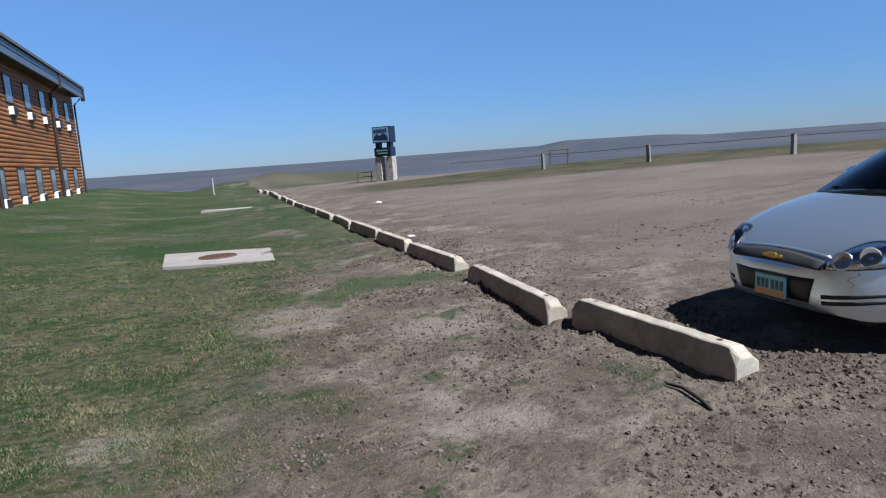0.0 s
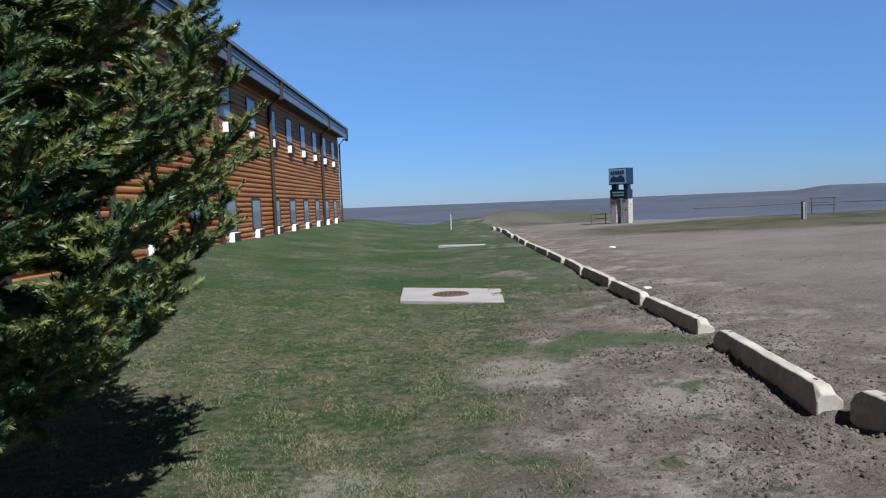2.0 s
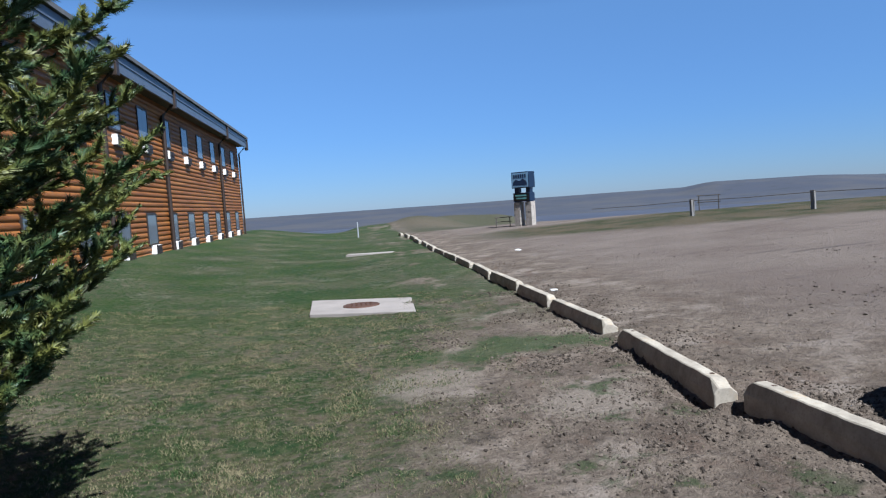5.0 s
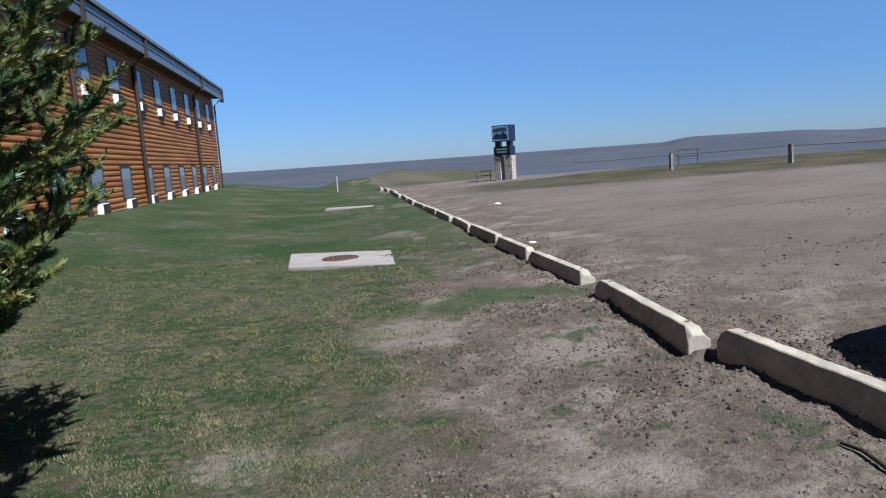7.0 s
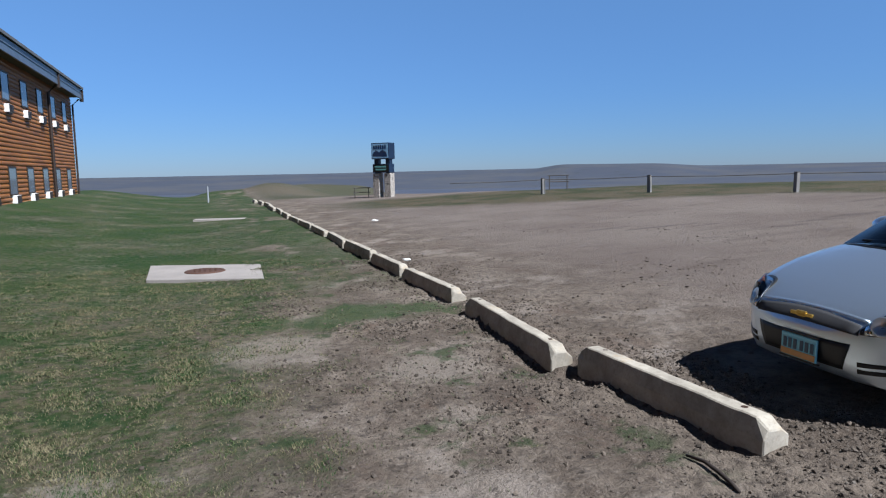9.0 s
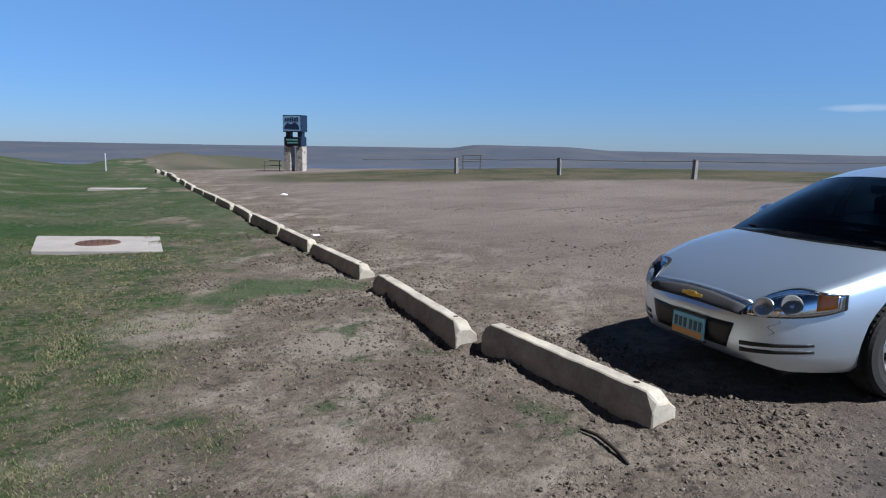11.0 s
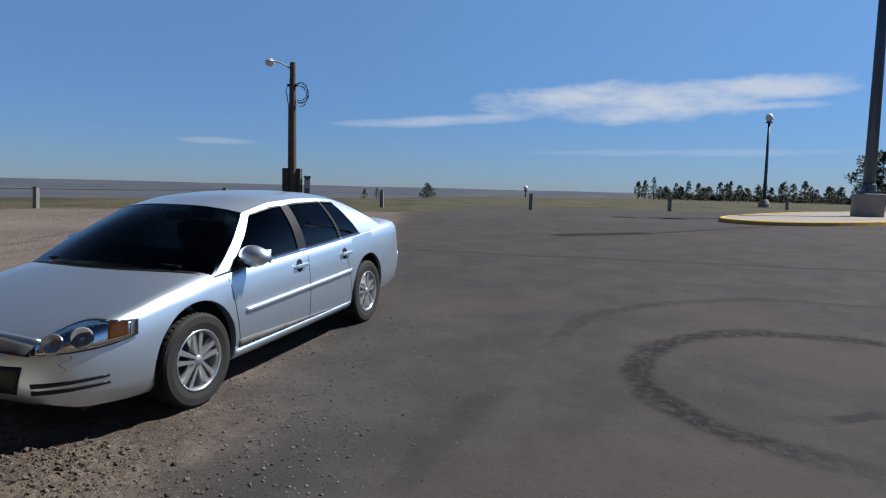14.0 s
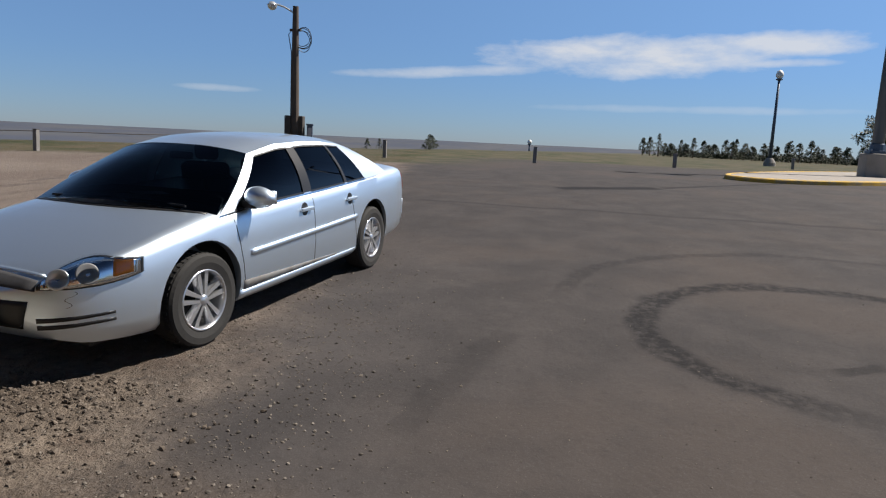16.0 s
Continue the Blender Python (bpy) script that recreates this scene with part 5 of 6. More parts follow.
# ---- kerbed island with the tall light mast ----
m_kerb = Mat("worn_yellow_kerb", 0.8)
_n = m_kerb.noise(3, 6, 0.7)
m_kerb.set(color=m_kerb.mix(m_kerb.step(_n, 0.42, 0.66), (0.55, 0.33, 0.045, 1), (0.33, 0.27, 0.17, 1))).bump(m_kerb.noise(40, 4), 0.3, 0.005)
m_kerb = m_kerb.m
m_mast = simple("blue_grey_painted_steel", (0.060, 0.085, 0.125, 1), 0.45, 0.2, vary=0.12)
m_base = simple("grey_concrete_footing", (0.25, 0.235, 0.215, 1), 0.9, vary=0.2, bump=0.4)
m_pave = simple("pale_island_paving", (0.24, 0.215, 0.19, 1), 0.9, vary=0.2, bump=0.3)
ISLAND = [(25.85, -3.08), (24.54, -3.66), (24.12, -4.76), (24.90, -6.57), (26.86, -8.90), (29.73, -11.24), (37.77, -14.77), (46.24, -16.90), (46.66, -15.90), (41.82, -11.83), (38.36, -9.27), (31.41, -5.47)]


def island():
    t = thing("kerb_island", 0, 0, 0, 0, "paved traffic island with a worn yellow-painted concrete kerb", "traffic island")
    # round the outline off
    pts = [Vector((x, y)) for x, y in ISLAND]
    for _ in range(2):
        out = []
        for a, b in zip(pts, pts[1:] + pts[:1]):
            out += [a * 0.75 + b * 0.25, a * 0.25 + b * 0.75]
        pts = out
    cen = sum(pts, Vector((0, 0))) / len(pts)
    inner = [p + (cen - p).normalized() * 0.32 for p in pts]
    zf = lambda p, h: terrain(p.x, p.y) + h
    n = len(pts)
    step = max(1, n // 24)
    for s in range(0, n, step):
        bm = bmesh.new()
        idx = [(s + k) % n for k in range(step + 1)]
        rows = [[(pts[i].x, pts[i].y, zf(pts[i], -0.1)) for i in idx], [(pts[i].x, pts[i].y, zf(pts[i], 0.11)) for i in idx],
                [(pts[i].x * 0.9 + inner[i].x * 0.1, pts[i].y * 0.9 + inner[i].y * 0.1, zf(pts[i], 0.14)) for i in idx], [(inner[i].x, inner[i].y, zf(inner[i], 0.14)) for i in idx],
                [(inner[i].x, inner[i].y, zf(inner[i], -0.1)) for i in idx]]
        grid(bm, rows)
        bmesh.ops.recalc_face_normals(bm, faces=bm.faces)
        part("kerb_stone", bm, m_kerb, t)
    bm = bmesh.new()
    c = bm.verts.new((cen.x, cen.y, zf(cen, 0.12)))
    vs = [bm.verts.new((p.x, p.y, zf(p, 0.12))) for p in inner]
    for a, b in zip(vs, vs[1:] + vs[:1]):
        bm.faces.new((c, a, b))
    part("paving", bm, m_pave, t)


island()


def mast(x, y):
    t = thing("light_mast", x, y, terrain(x, y) + 0.10, 0, "tall blue-grey steel light mast on a square concrete footing", "light mast")
    bm = bmesh.new()
    box(bm, -0.50, 0.50, -0.50, 0.50, -0.2, 0.98, 0.07)
    part("footing", bm, m_base, t)
    bm = bmesh.new()
    box(bm, -0.36, 0.36, -0.36, 0.36, 0.98, 1.10, 0.02)
    lathe(bm, [(0.30, 1.10), (0.27, 1.35), (0.22, 1.42)], 16)
    part("base_plate", bm, m_mast, t)
    bm = bmesh.new()
    tube(bm, [(0, 0, 1.1), (0, 0, 13.5)], [0.235, 0.16], 12)
    part("shaft", bm, m_mast, t, smooth_faces=True)
    for k in range(4):
        a = math.pi / 4 + k * math.pi / 2
        bm = bmesh.new()
        lathe(bm, [(0.03, 1.08), (0.03, 1.16), (0.0005, 1.17)], 8, m=Matrix.Translation((0.42 * math.cos(a), 0.42 * math.sin(a), 0)))
        part("anchor_bolt", bm, m_galv, t)
    for s in (-1, 1):
        bm = bmesh.new()
        box(bm, -0.25, 0.25, s * 0.9 - 0.35, s * 0.9 + 0.35, 13.35, 13.55, 0.03)
        box(bm, -0.05, 0.05, min(0, s * 0.6), max(0, s * 0.6), 13.40, 13.48)
        part("lamp_head", bm, m_mast, t)


mast(32.77, -10.15)


def globe_lamp(x, y, h, wide=1.0):
    t = thing("globe_lamp", x, y, terrain(x, y), 0, "slim dark lamp post with a white acorn globe", "street lamp", "globe lamps")
    bm = bmesh.new()
    lathe(bm, [(0.42 * wide, -0.1), (0.42 * wide, 0.25), (0.30 * wide, 0.5), (0.22 * wide, 0.62)], 14)
    part("base", bm, m_base, t)
    bm = bmesh.new()
    tube(bm, [(0, 0, 0.6), (0, 0, h - 0.75)], [0.13 * wide, 0.085 * wide], 10)
    part("shaft", bm, m_mast, t, smooth_faces=True)
    bm = bmesh.new()
    lathe(bm, [(0.09 * wide, h - 0.78), (0.24 * wide, h - 0.72), (0.24 * wide, h - 0.66), (0.16 * wide, h - 0.62)], 14)
    part("collar", bm, m_mast, t)
    bm = bmesh.new()
    lathe(bm, [(0.15 * wide, h - 0.63), (0.27 * wide, h - 0.45), (0.28 * wide, h - 0.30), (0.18 * wide, h - 0.08), (0.0005, h)], 16)
    part("globe", bm, m_white, t, "white glass globe", smooth_faces=True)


globe_lamp(57.28, -11.2, 7.1)
globe_lamp(94.8, 11.4, 2.4 - terrain(94.8, 11.4), 1.1)

# ---- trees ----
def foliage_mat(name, dark, light, brown=None):
    m = Mat(name, 0.6, 0, 0.3)
    r = m.island()
    c = m.mix(r, dark, light)
    c = m.mix(m.step(m.noise(3.0, 3), 0.4, 0.7), c, tuple(v * 0.75 for v in dark[:3]) + (1,))
    if brown:
        c = m.mix(m.step(r, 0.90, 0.94), c, brown)
    m.set(color=c)
    return m.m


_m = Mat("spruce_needles", 0.5, 0, 0.35)
_c = _m.mix(_m.step(_m.noise(5.5, 3), 0.36, 0.62), (0.036, 0.078, 0.032, 1), (0.155, 0.160, 0.036, 1))     # bluish old shoots, olive new ones
_c = _m.mix(_m.math("MULTIPLY", _m.island(), 0.55), _c, (0.024, 0.040, 0.012, 1))
_c = _m.mix(_m.step(_m.noise(9.0, 2), 0.68, 0.74), _c, (0.20, 0.125, 0.055, 1))
m_needle = _m.set(color=_c).m
m_farneedle = foliage_mat("far_pine_needles", (0.018, 0.030, 0.012, 1), (0.050, 0.062, 0.026, 1))
m_bark = simple("rough_brown_bark", (0.085, 0.060, 0.042, 1), 0.95, vary=0.4, bump=0.6)
m_greybark = simple("grey_bare_twigs", (0.17, 0.145, 0.125, 1), 0.95, vary=0.3)


def mesh_part(name, verts, faces, material, parent, label="", kind=""):
    me = bpy.data.meshes.new(name)
    me.from_pydata(verts, [], faces)
    me.materials.append(material)
    ob = new(name, me)
    ob.parent = parent
    return tagged(ob, label, kind=kind)


def spruce(x, y, seed=4):
    """A young spruce: whorled limbs, side twigs, and single needles."""
    rnd = random.Random(seed)
    t = thing("spruce", x, y, terrain(x, y), 0, "bushy young spruce with drooping green limbs beside the lawn", "spruce tree")
    H = 6.2
    bm = bmesh.new()
    tube(bm, [(0, 0, -0.2), (0.02, 0, 1.5), (-0.02, 0.03, 3.5), (0, 0, H)], [0.13, 0.10, 0.06, 0.01], 10)
    part("trunk", bm, m_bark, t)
    prof = ((0.25, 0.70), (0.8, 1.02), (1.0, 1.22), (1.3, 1.56), (1.6, 1.82), (2.0, 1.76), (2.5, 1.64), (2.9, 1.42), (3.4, 1.15), (4.5, 0.75), (5.5, 0.4), (6.2, 0.08))
    twigs = []
    limbs = bmesh.new()
    up_v = Vector((0, 0, 1))
    z = 0.80
    while z < H - 0.2:
        n = 9 if z < 3.6 else 7
        a0 = rnd.uniform(0, 6.28)
        for k in range(n):
            a = a0 + 2 * math.pi * k / n + rnd.uniform(-0.25, 0.25)
            L = lerp_table(prof, z) * rnd.uniform(0.80, 1.04)
            d = Vector((math.cos(a), math.sin(a), 0))
            side = Vector((-d.y, d.x, 0))
            droop = 0.16 * L * (1.4 if z < 1.6 else 0.9)
            zz = z - 0.045 * L + rnd.uniform(-0.08, 0.08)
            pts = []
            for i in range(9):
                s = i / 8
                pts.append(d * (L * s) + side * (0.05 * math.sin(3 * s + a)) + up_v * (zz + 0.13 * L * s - droop * math.sin(math.pi * s * 0.9) + 0.12 * L * s * s))
            tube(limbs, pts[::2], [0.018, 0.014, 0.010, 0.006, 0.003], 5, False)
            m = max(7, int(L / 0.078))
            for i in range(m):
                s = 0.22 + 0.78 * (i + rnd.random()) / m
                j = min(7, int(s * 8))
                p = pts[j].lerp(pts[j + 1], s * 8 - j)
                ax = (pts[j + 1] - pts[j]).normalized()
                sg = 1 if i % 2 else -1
                ang = radians(rnd.uniform(32, 58))
                w = (ax * math.cos(ang) + side * sg * math.sin(ang) + up_v * rnd.uniform(-0.18, 0.32)).normalized()
                l = (0.15 + 0.26 * (1 - s)) * rnd.uniform(0.8, 1.2)
                twigs.append((p, w, l))
                # shoots in the plane of the spray, and a few that stand up
                for q in range(max(2, int(l / 0.065))):
                    u = 0.25 + 0.7 * rnd.random()
                    sp = w.cross(up_v).normalized() * (1 if q % 2 else -1)
                    w2 = (w * 0.85 + sp * rnd.uniform(0.35, 0.8) + up_v * rnd.uniform(-0.15, 0.45)).normalized()
                    twigs.append((p + w * l * u, w2, rnd.uniform(0.09, 0.15)))
                if rnd.random() < 0.30:
                    twigs.append((p, (ax * 0.6 + up_v * rnd.uniform(0.4, 1.0) + side * rnd.uniform(-0.5, 0.5)).normalized(), rnd.uniform(0.09, 0.14)))
            tip = (pts[8] - pts[7]).normalized()
            twigs.append((pts[8] - tip * 0.05, (tip + up_v * 0.15).normalized(), 0.15))
        z += 0.170 if z < 3.2 else 0.27
    part("limb_work", limbs, m_bark, t)
    # needles, all round each twig
    rng = np.random.default_rng(seed)
    P, W, Ls = np.array([q[0] for q in twigs]), np.array([q[1] for q in twigs]), np.array([q[2] for q in twigs])
    ref = np.where(np.abs(W[:, 2:3]) < 0.9, np.array([[0, 0, 1.0]]), np.array([[1.0, 0, 0]]))
    A = np.cross(W, ref)
    A /= np.linalg.norm(A, axis=1, keepdims=True)
    B = np.cross(W, A)
    count = np.maximum(72, (Ls * 560).astype(int))
    idx = np.repeat(np.arange(len(Ls)), count)
    n = len(idx)
    th, s = rng.uniform(0, 6.283, n)[:, None], rng.uniform(0, 1.05, n)[:, None]
    out = A[idx] * np.cos(th) + B[idx] * np.sin(th)
    base = P[idx] + W[idx] * Ls[idx][:, None] * s
    tip = base + (out * 0.80 + W[idx] * 0.75) * rng.uniform(0.040, 0.058, (n, 1)) * (1.08 - 0.40 * s)
    e = np.cross(W[idx], out) * 0.0045
    V = np.stack([base - e, base + e, tip], 1).reshape(-1, 3)
    # the dense heart of each shoot, as a ragged spindle
    ns, rings = len(Ls), []
    for f, rad in ((-0.03, 0.006), (0.30, 0.013), (0.75, 0.012), (1.06, 0.001)):
        ring = []
        for k in range(6):
            t6 = 2 * math.pi * k / 6 + f * 2
            ring.append(P + W * (Ls * f)[:, None] + (A * math.cos(t6) + B * math.sin(t6)) * (rad * rng.uniform(0.6, 1.3, ns))[:, None])
        rings.append(ring)
    tris = []
    for r0, r1 in zip(rings, rings[1:]):
        for k in range(6):
            q = (k + 1) % 6
            tris += [np.stack([r0[k], r0[q], r1[q]], 1), np.stack([r0[k], r1[q], r1[k]], 1)]
    V = np.concatenate([V, np.concatenate(tris).reshape(-1, 3)])
    n = len(V) // 3
    me = bpy.data.meshes.new("needles")
    me.vertices.add(3 * n)
    me.vertices.foreach_set("co", V.astype(np.float32).ravel())
    me.loops.add(3 * n)
    me.loops.foreach_set("vertex_index", np.arange(3 * n, dtype=np.int32))
    me.polygons.add(n)
    me.polygons.foreach_set("loop_start", np.arange(0, 3 * n, 3, dtype=np.int32))
    me.update(calc_edges=True)
    me.materials.append(m_needle)
    ob = new("needles", me)
    ob.parent = t
    tagged(ob, "dense short green needles", kind="stuff")
    return t


spruce(-2.32, 3.95)


def pine(x, y, h, w, seed, shape="cone", tall=0.0, name="pine"):
    """A distant pine: trunk, and a crown of tufts of needles with gaps."""
    rnd = random.Random(seed)
    z0 = terrain(x, y)
    t = thing(name, x, y, z0, 0, "small dark pine in a row beyond the lot" if shape == "cone" else "broad dark pine with ragged limbs beyond the lot", "pine tree", "pines beyond the lot")
    bm = bmesh.new()
    tube(bm, [(0, 0, -0.3), (rnd.uniform(-0.1, 0.1), 0, h * 0.5), (0, 0, h * 0.95)], [0.05 * h * 0.6, 0.03 * h * 0.6, 0.01], 7)
    verts, faces = [], []
    n = int((90 if shape == "cone" else 150))
    for i in range(n):
        s = rnd.random()
        if shape == "cone":
            zc = h * (0.06 + 0.92 * s)
            r = w / 2 * (1.05 - s) ** 0.75 * rnd.uniform(0.35, 1.08)
        else:
            zc = h * (tall + (1 - tall) * s)
            r = w / 2 * math.sin(math.pi * (0.12 + 0.83 * s)) ** 0.7 * rnd.uniform(0.2, 1.1)
        a = rnd.uniform(0, 6.283)
        c = Vector((r * math.cos(a), r * math.sin(a), zc))
        if shape != "cone" and i % 6 == 0:
            tube(bm, [(0, 0, max(0.2, zc - 0.25 * r)), tuple(c * 0.6 + Vector((0, 0, zc * 0.4))), tuple(c)], [0.06, 0.04, 0.015], 5, False)
        size = (0.20 if shape == "cone" else 0.24) * w * rnd.uniform(0.4, 0.8)
        size = min(size, 0.75)
        for q in range(34):
            d = Vector((rnd.gauss(0, 1), rnd.gauss(0, 1), rnd.gauss(0.25, 0.6))).normalized()
            b = c + d * size * rnd.uniform(0.1, 0.55)
            e = d.orthogonal().normalized() * size * 0.10
            k = len(verts)
            verts += [b - e, b + e, b + d * size * rnd.uniform(0.35, 0.65)]
            faces.append((k, k + 1, k + 2))
    part("trunk", bm, m_bark, t)
    mesh_part("crown", verts, faces, m_farneedle, t)
    return t


_r = random.Random(21)
for k in range(34):
    az = 92.5 + 17.5 * (k + _r.uniform(-0.4, 0.4)) / 33
    R = 99 + _r.uniform(-3, 6)
    x, y = 0.9 + R * math.sin(radians(az)), 0.4 + R * math.cos(radians(az))
    pine(x, y, _r.uniform(1.7, 2.9) if k != 2 else 3.1, _r.uniform(1.4, 2.1), 100 + k)
pine(109.6, -37.3, 7.2, 9.0, 60, "round", 0.28)
pine(108.4, -53.2, 8.2, 6.0, 61, "round", 0.12)
pine(58.0, 15.6, 1.25, 1.5, 70)
pine(47.0, 17.3, 0.7, 0.55, 71)
pine(47.3, 16.5, 0.75, 0.5, 72)


def bare_tree(x, y, h, seed):
    """A leafless tree grown by forking."""
    rnd = random.Random(seed)
    t = thing("bare_tree", x, y, terrain(x, y), 0, "leafless grey tree with a fine round crown of twigs", "tree")
    bm = bmesh.new()
    tw = bmesh.new()

    def grow(p, d, l, r, lev):
        q = p + d * l
        tube(bm if lev < 4 else tw, [p, (p + q) / 2 + Vector((rnd.uniform(-0.05, 0.05) * l, rnd.uniform(-0.05, 0.05) * l, 0)), q], [r, r * 0.8, r * 0.6], 6 if lev < 2 else 4, False)
        if lev == 6:
            return
        for k in range(3):
            nd = (d + Vector((rnd.uniform(-1, 1), rnd.uniform(-1, 1), rnd.uniform(-0.25, 0.7))) * 0.62).normalized()
            grow(q, nd, l * rnd.uniform(0.66, 0.82), r * 0.6, lev + 1)

    grow(Vector((0, 0, -0.2)), Vector((0.05, 0, 1)), h * 0.27, 0.20, 0)
    part("trunk", bm, m_greybark, t)
    part("twigs", tw, m_greybark, t)


bare_tree(115.0, -50.9, 9.6, 8)


def shrub(x, y, w, h, seed):
    rnd = random.Random(seed)
    t = thing("shrub", x, y, terrain(x, y), 0, "dark brushy shrub in the hedge beyond the lot", "shrub", "hedge shrubs")
    bm = bmesh.new()
    for k in range(7):
        a = rnd.uniform(0, 6.28)
        tube(bm, [(0, 0, -0.1), (0.25 * w * math.cos(a), 0.25 * w * math.sin(a), h * 0.5), (0.4 * w * math.cos(a), 0.4 * w * math.sin(a), h * 0.85)], [0.05, 0.03, 0.01], 4, False)
    part("stems", bm, m_greybark, t)
    verts, faces = [], []
    for k in range(900):
        d = Vector((rnd.gauss(0, 1), rnd.gauss(0, 1), abs(rnd.gauss(0, 0.8)))).normalized()
        q = rnd.uniform(0.45, 1.05)
        b = Vector((d.x * w / 2 * q, d.y * w / 2 * q, 0.1 + d.z * h * q))
        e = Vector((rnd.gauss(0, 1), rnd.gauss(0, 1), rnd.gauss(0, 1))) * 0.07
        f = Vector((rnd.gauss(0, 1), rnd.gauss(0, 1), rnd.gauss(0.5, 1))) * 0.10
        i = len(verts)
        verts += [b - e, b + e, b + f]
        faces.append((i, i + 1, i + 2))
    mesh_part("leaves", verts, faces, m_farneedle, t)


for k in range(15):
    az = 95.0 + 15.5 * k / 14
    R = 105 + _r.uniform(-2, 2)
    shrub(0.9 + R * math.sin(radians(az)), 0.4 + R * math.cos(radians(az)), _r.uniform(2.4, 3.4), _r.uniform(0.7, 1.3), 300 + k)
for k in range(13):
    az = 110.1 + 10.5 * k / 12
    R = 108 + _r.uniform(-3, 3)
    shrub(0.9 + R * math.sin(radians(az)), 0.4 + R * math.cos(radians(az)), _r.uniform(2.6, 4.0), _r.uniform(1.5, 2.5), 200 + k)

# ---- stick, litter and broken kerb crumbs ----
bm = bmesh.new()
_p = [(3.03, 3.80), (3.06, 3.68), (3.055, 3.56), (3.03, 3.45), (3.00, 3.35)]
tube(bm, [(x, y, ground_z(x, y) + 0.016 + (0.012 if i in (1, 2) else 0)) for i, (x, y) in enumerate(_p)], [0.008, 0.012, 0.013, 0.012, 0.009], 7)
tagged(part("stick", bm, simple("dark_weathered_stick", (0.03, 0.022, 0.018, 1), 0.9), smooth_faces=True), "bent dark dead stick lying on bare soil", "stick")


def litter(x, y, w, l, rz):
    bm = bmesh.new()
    box(bm, -w / 2, w / 2, -l / 2, l / 2, 0, 0.03, 0.008)
    for v in bm.verts:
        v.co.z += 0.02 * noise.noise(v.co * 20)
    o = part("litter", bm, m_white, m=pose(x, y, ground_z(x, y) + 0.004, 3, 2, rz))
    tagged(o, "scrap of pale litter on the gravel lot", "litter")


litter(3.95, 12.7, 0.16, 0.06, 20)
litter(5.6, 22.0, 0.2, 0.15, 50)


# ---- clods, gravel and grass: what nobody could count ----
def scatter_stones(name, n, place, size, material, label, category, seed, flat=0.65):
    rng = np.random.default_rng(seed)
    g = (1 + 5 ** 0.5) / 2
    octa = np.array([(-1, g, 0), (1, g, 0), (-1, -g, 0), (1, -g, 0), (0, -1, g), (0, 1, g), (0, -1, -g), (0, 1, -g), (g, 0, -1), (g, 0, 1), (-g, 0, -1), (-g, 0, 1)]) / 1.9
    tri = np.array([(0, 11, 5), (0, 5, 1), (0, 1, 7), (0, 7, 10), (0, 10, 11), (1, 5, 9), (5, 11, 4), (11, 10, 2), (10, 7, 6), (7, 1, 8),
                    (3, 9, 4), (3, 4, 2), (3, 2, 6), (3, 6, 8), (3, 8, 9), (4, 9, 5), (2, 4, 11), (6, 2, 10), (8, 6, 7), (9, 8, 1)])
    verts, faces = [], []
    made = 0
    while made < n:
        p = place(rng)
        if p is None:
            continue
        x, y, k = p
        s = size * k * min(2.6, rng.lognormal(0, 0.5))
        a = rng.uniform(0, 6.28)
        c, sn = math.cos(a), math.sin(a)
        v = octa * s * rng.uniform(0.75, 1.2, (12, 1)) * np.array([1, rng.uniform(0.6, 1), flat]) + rng.normal(0, 0.10 * s, (12, 3))
        z = ground_z(x, y) + s * 0.18
        b = len(verts)
        verts += [(x + q[0] * c - q[1] * sn, y + q[0] * sn + q[1] * c, z + q[2]) for q in v]
        faces += [tuple(f + b) for f in tri]
        made += 1
    me = bpy.data.meshes.new(name)
    me.from_pydata(verts, [], faces)
    me.materials.append(material)
    tagged(new(name, me), label, category, kind="stuff")


def island_mat(name, a, b, rough=0.95):
    m = Mat(name, rough, 0, 0.2)
    m.set(color=m.mix(m.island(), a, b)).bump(m.noise(60, 4), 0.4, 0.004)
    return m.m


def clod_place(rng):
    x, y = rng.uniform(-0.4, 4.4), rng.uniform(2.2, 13.5)
    d = noise.noise((x * 1.1, y * 1.1, 14.0)) + 0.35 * noise.noise((x * 3, y * 3, 3.0))
    near_row = math.exp(-((x - 3.45) / 0.5) ** 2) * (y > 3)
    heap = math.exp(-((x - 2.1) ** 2 + ((y - 5.6) / 1.6) ** 2) / 0.8)
    heap += 0.9 * math.exp(-((x - 3.8) ** 2 + (y - 3.15) ** 2) / 0.12) + 0.5 * math.exp(-((x - 1.75) ** 2 + (y - 6.55) ** 2) / 0.05)
    if rng.random() > max(0.012, 1.8 * (d - 0.02) * smooth(-0.2, 1.3, x)) + 0.40 * near_row + 0.35 * heap:
        return None
    return x, y, 1.0


def lot_place(rng):
    x, y = rng.uniform(3.8, 16), rng.uniform(4.5, 26)
    d = noise.noise((x * 0.35, y * 0.9, 21.0))
    heap = math.exp(-((x - 4.35) / 0.5) ** 2 - ((y - 9.6) / 2.0) ** 2) + 0.7 * math.exp(-((x - 5.6) / 0.7) ** 2 - ((y - 8.2) / 0.5) ** 2)
    if rng.random() > 1.5 * (d - 0.12) * smooth(16, 5, x) + heap:
        return None
    return x, y, 1.0


def gravel_place(rng):
    x = rng.uniform(2.2, 9)
    y = rng.normal(asphalt_edge(x) - 0.25, 0.55)
    if rng.random() > smooth(9.5, 4, x):
        return None
    return x, y, 1.0


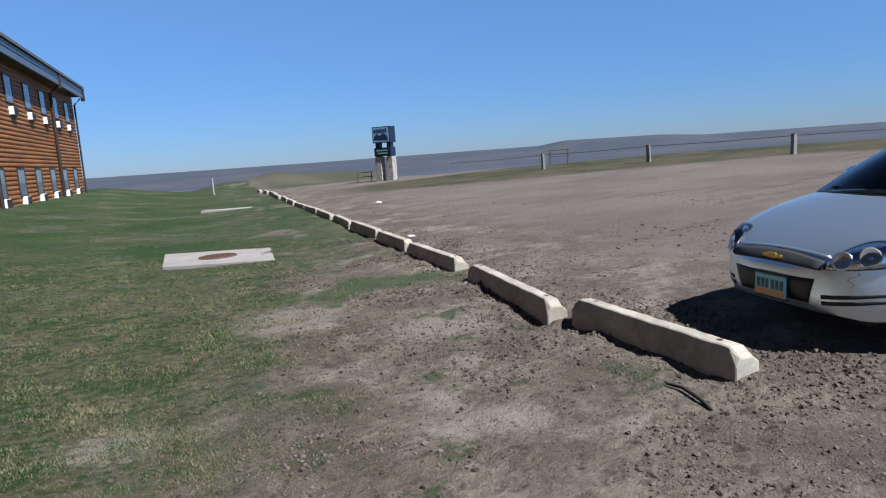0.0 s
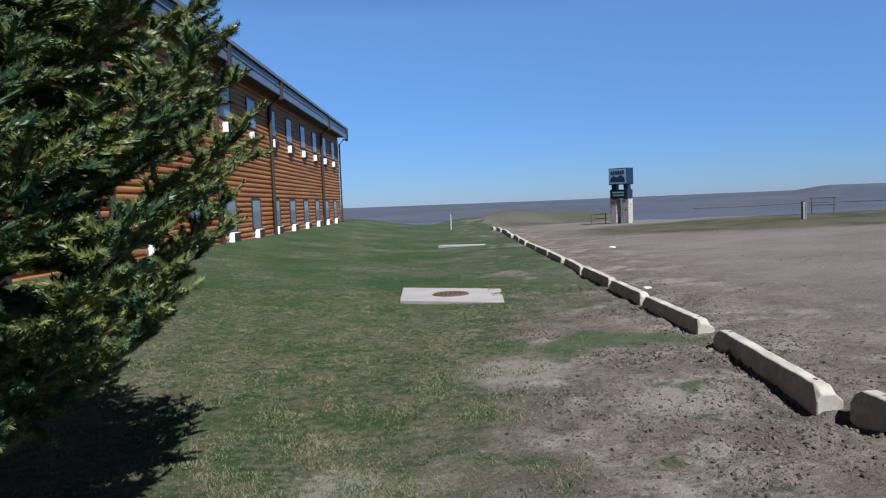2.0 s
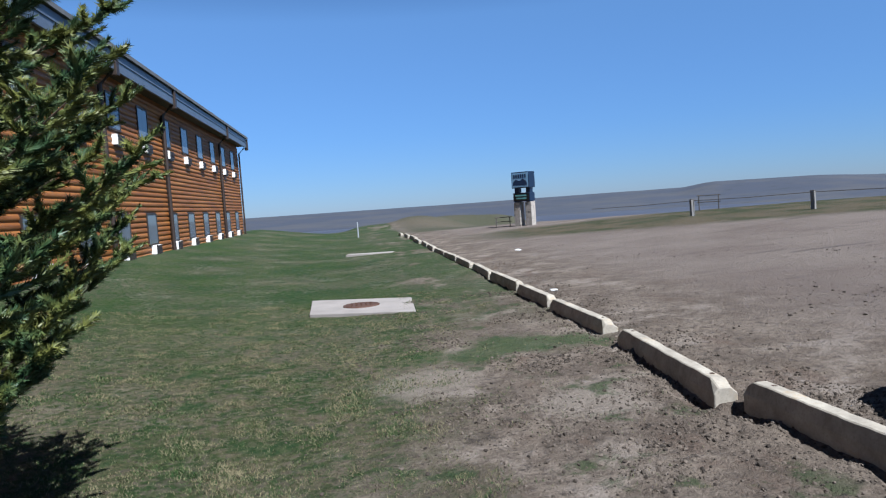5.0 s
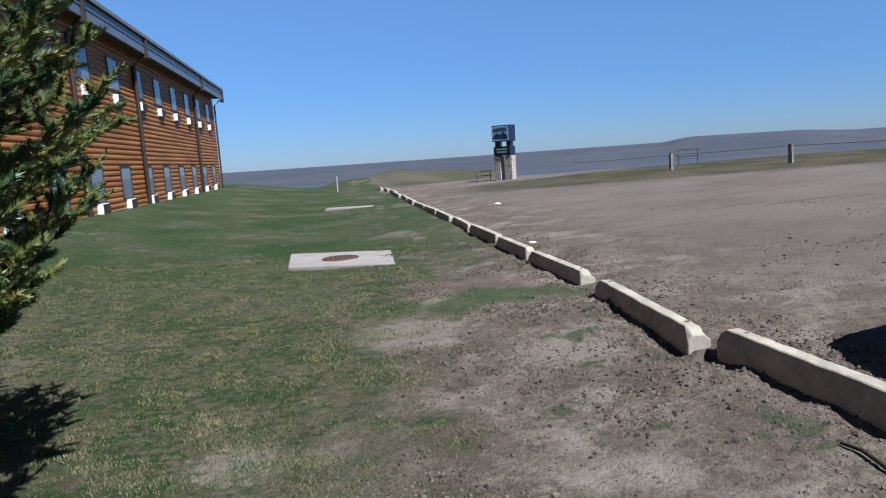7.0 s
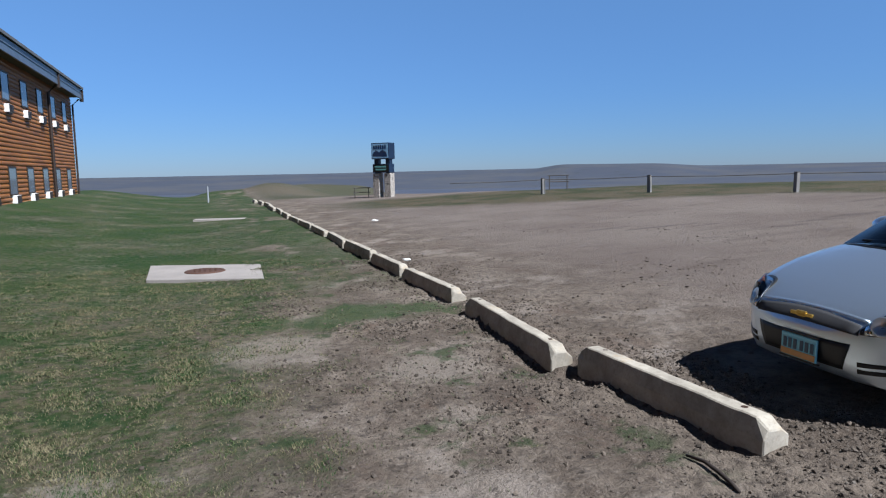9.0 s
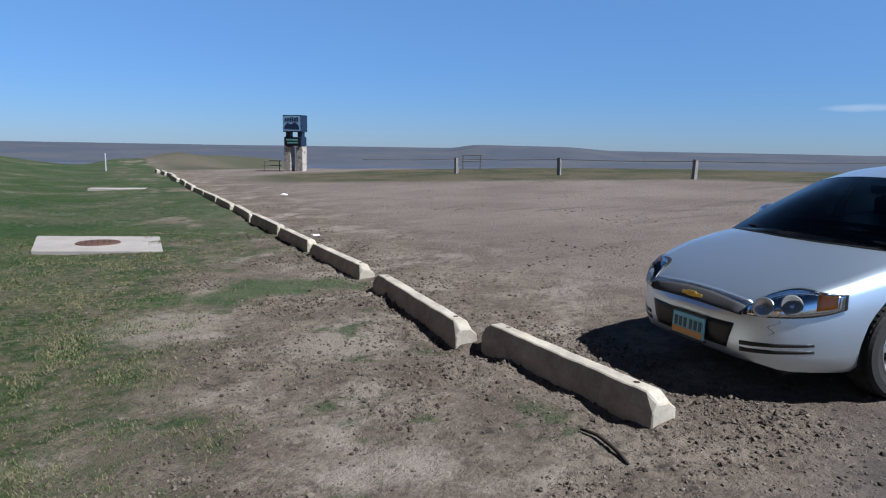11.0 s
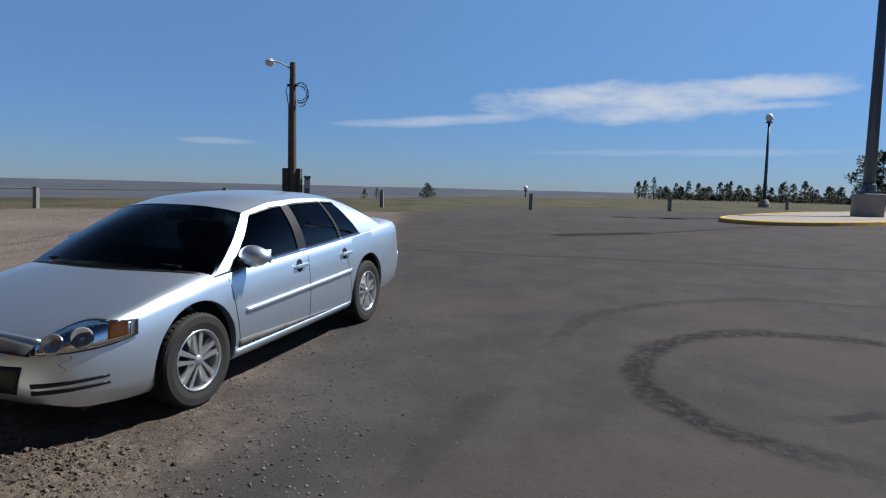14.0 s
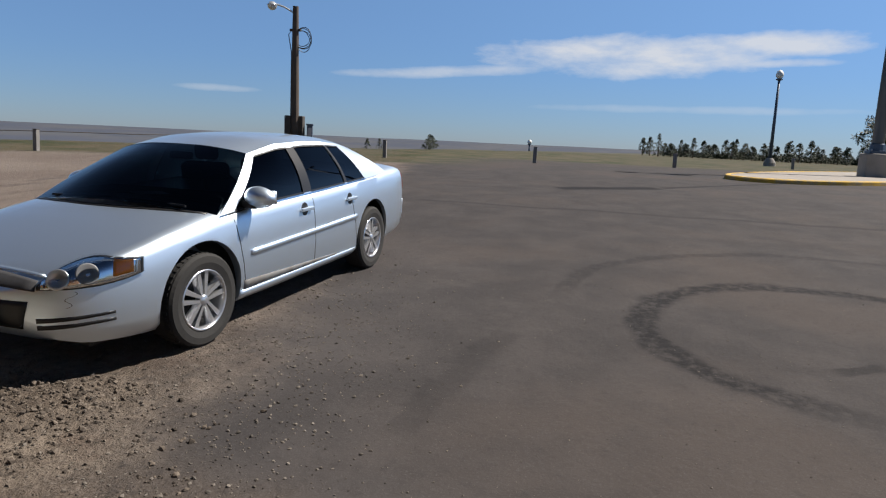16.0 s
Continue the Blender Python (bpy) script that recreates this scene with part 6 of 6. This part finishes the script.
def grit_place(rng):
    r, a = 1.5 + 9 * rng.random() ** 1.3, radians(rng.uniform(45, 130))
    return 0.6 + r * math.sin(a), 0.5 + r * math.cos(a), 0.6 + 0.05 * r


m_clod = island_mat("dry_soil_clods", (0.032, 0.026, 0.021, 1), (0.145, 0.118, 0.095, 1))
scatter_stones("soil_clods", 15000, clod_place, 0.0082, m_clod, "crumbled dry soil clods along the wheel stops", "soil", 1, 0.8)
scatter_stones("lot_clods", 1300, lot_place, 0.0105, m_clod, "scattered dried mud lumps on the bare lot", "soil", 2, 0.55)
m_gravel = island_mat("mixed_gravel", (0.050, 0.044, 0.038, 1), (0.17, 0.148, 0.126, 1))
scatter_stones("gravel", 3600, gravel_place, 0.0055, m_gravel, "loose gravel along the broken asphalt edge", "gravel", 3)
scatter_stones("grit", 3800, grit_place, 0.0032, m_gravel, "fine loose grit on worn asphalt", "gravel", 4)


def grass(n, seed):
    """Short worn blades, thinning out towards the bare soil."""
    rng = np.random.default_rng(seed)
    verts, faces = [], []
    made = 0
    while made < n:
        r = 1.8 + 12.5 * rng.random() ** 1.15
        a = radians(rng.uniform(-34, 28))
        x, y = 0.4 + r * math.sin(a), 0.55 + r * math.cos(a)
        edge = -0.35 + 0.165 * y
        d = x - edge + 1.3 * noise.noise((x * 1.4, y * 1.4, 31.0)) + 0.5 * noise.noise((x * 4, y * 4, 8.0))
        if x > 3.3 or rng.random() > 1 - smooth(-0.7, 0.9, d) + 0.03:
            continue
        tuft = 0.18 + 1.5 * max(0.0, noise.noise((x * 2.2, y * 2.2, 40.0)) + 0.6 * noise.noise((x * 7, y * 7, 12.0)) + 0.15)
        if rng.random() > tuft:
            continue
        z = ground_z(x, y)
        h = rng.uniform(0.008, 0.022) * (0.75 + 0.5 * min(1.4, tuft))
        w = 0.0017 + 0.00028 * r
        b = rng.uniform(0, 6.28)
        lean = rng.uniform(0.5, 2.0)
        dx, dy = math.cos(b), math.sin(b)
        k = len(verts)
        verts += [(x - dy * w, y + dx * w, z - 0.004), (x + dy * w, y - dx * w, z - 0.004), (x + dx * h * lean, y + dy * h * lean, z + h)]
        faces.append((k, k + 1, k + 2))
        made += 1
    m = Mat("worn_lawn_blades", 0.7, 0, 0.2)
    r = m.island()
    green = m.mix(m.step(m.noise(1.6, 4), 0.40, 0.60), (0.022, 0.056, 0.012, 1), (0.056, 0.073, 0.024, 1))
    m.set(color=m.mix(m.step(m.math("ADD", r, m.math("MULTIPLY", m.math("SUBTRACT", m.noise(2.4, 5, 0.65), 0.5), 2.6)), 0.30, 0.70), green, (0.165, 0.142, 0.082, 1)))
    me = bpy.data.meshes.new("lawn_grass")
    me.from_pydata(verts, [], faces)
    me.materials.append(m.m)
    tagged(new("lawn_grass", me), "short worn lawn of green and straw-coloured blades", "grass", kind="stuff")


grass(150000, 7)
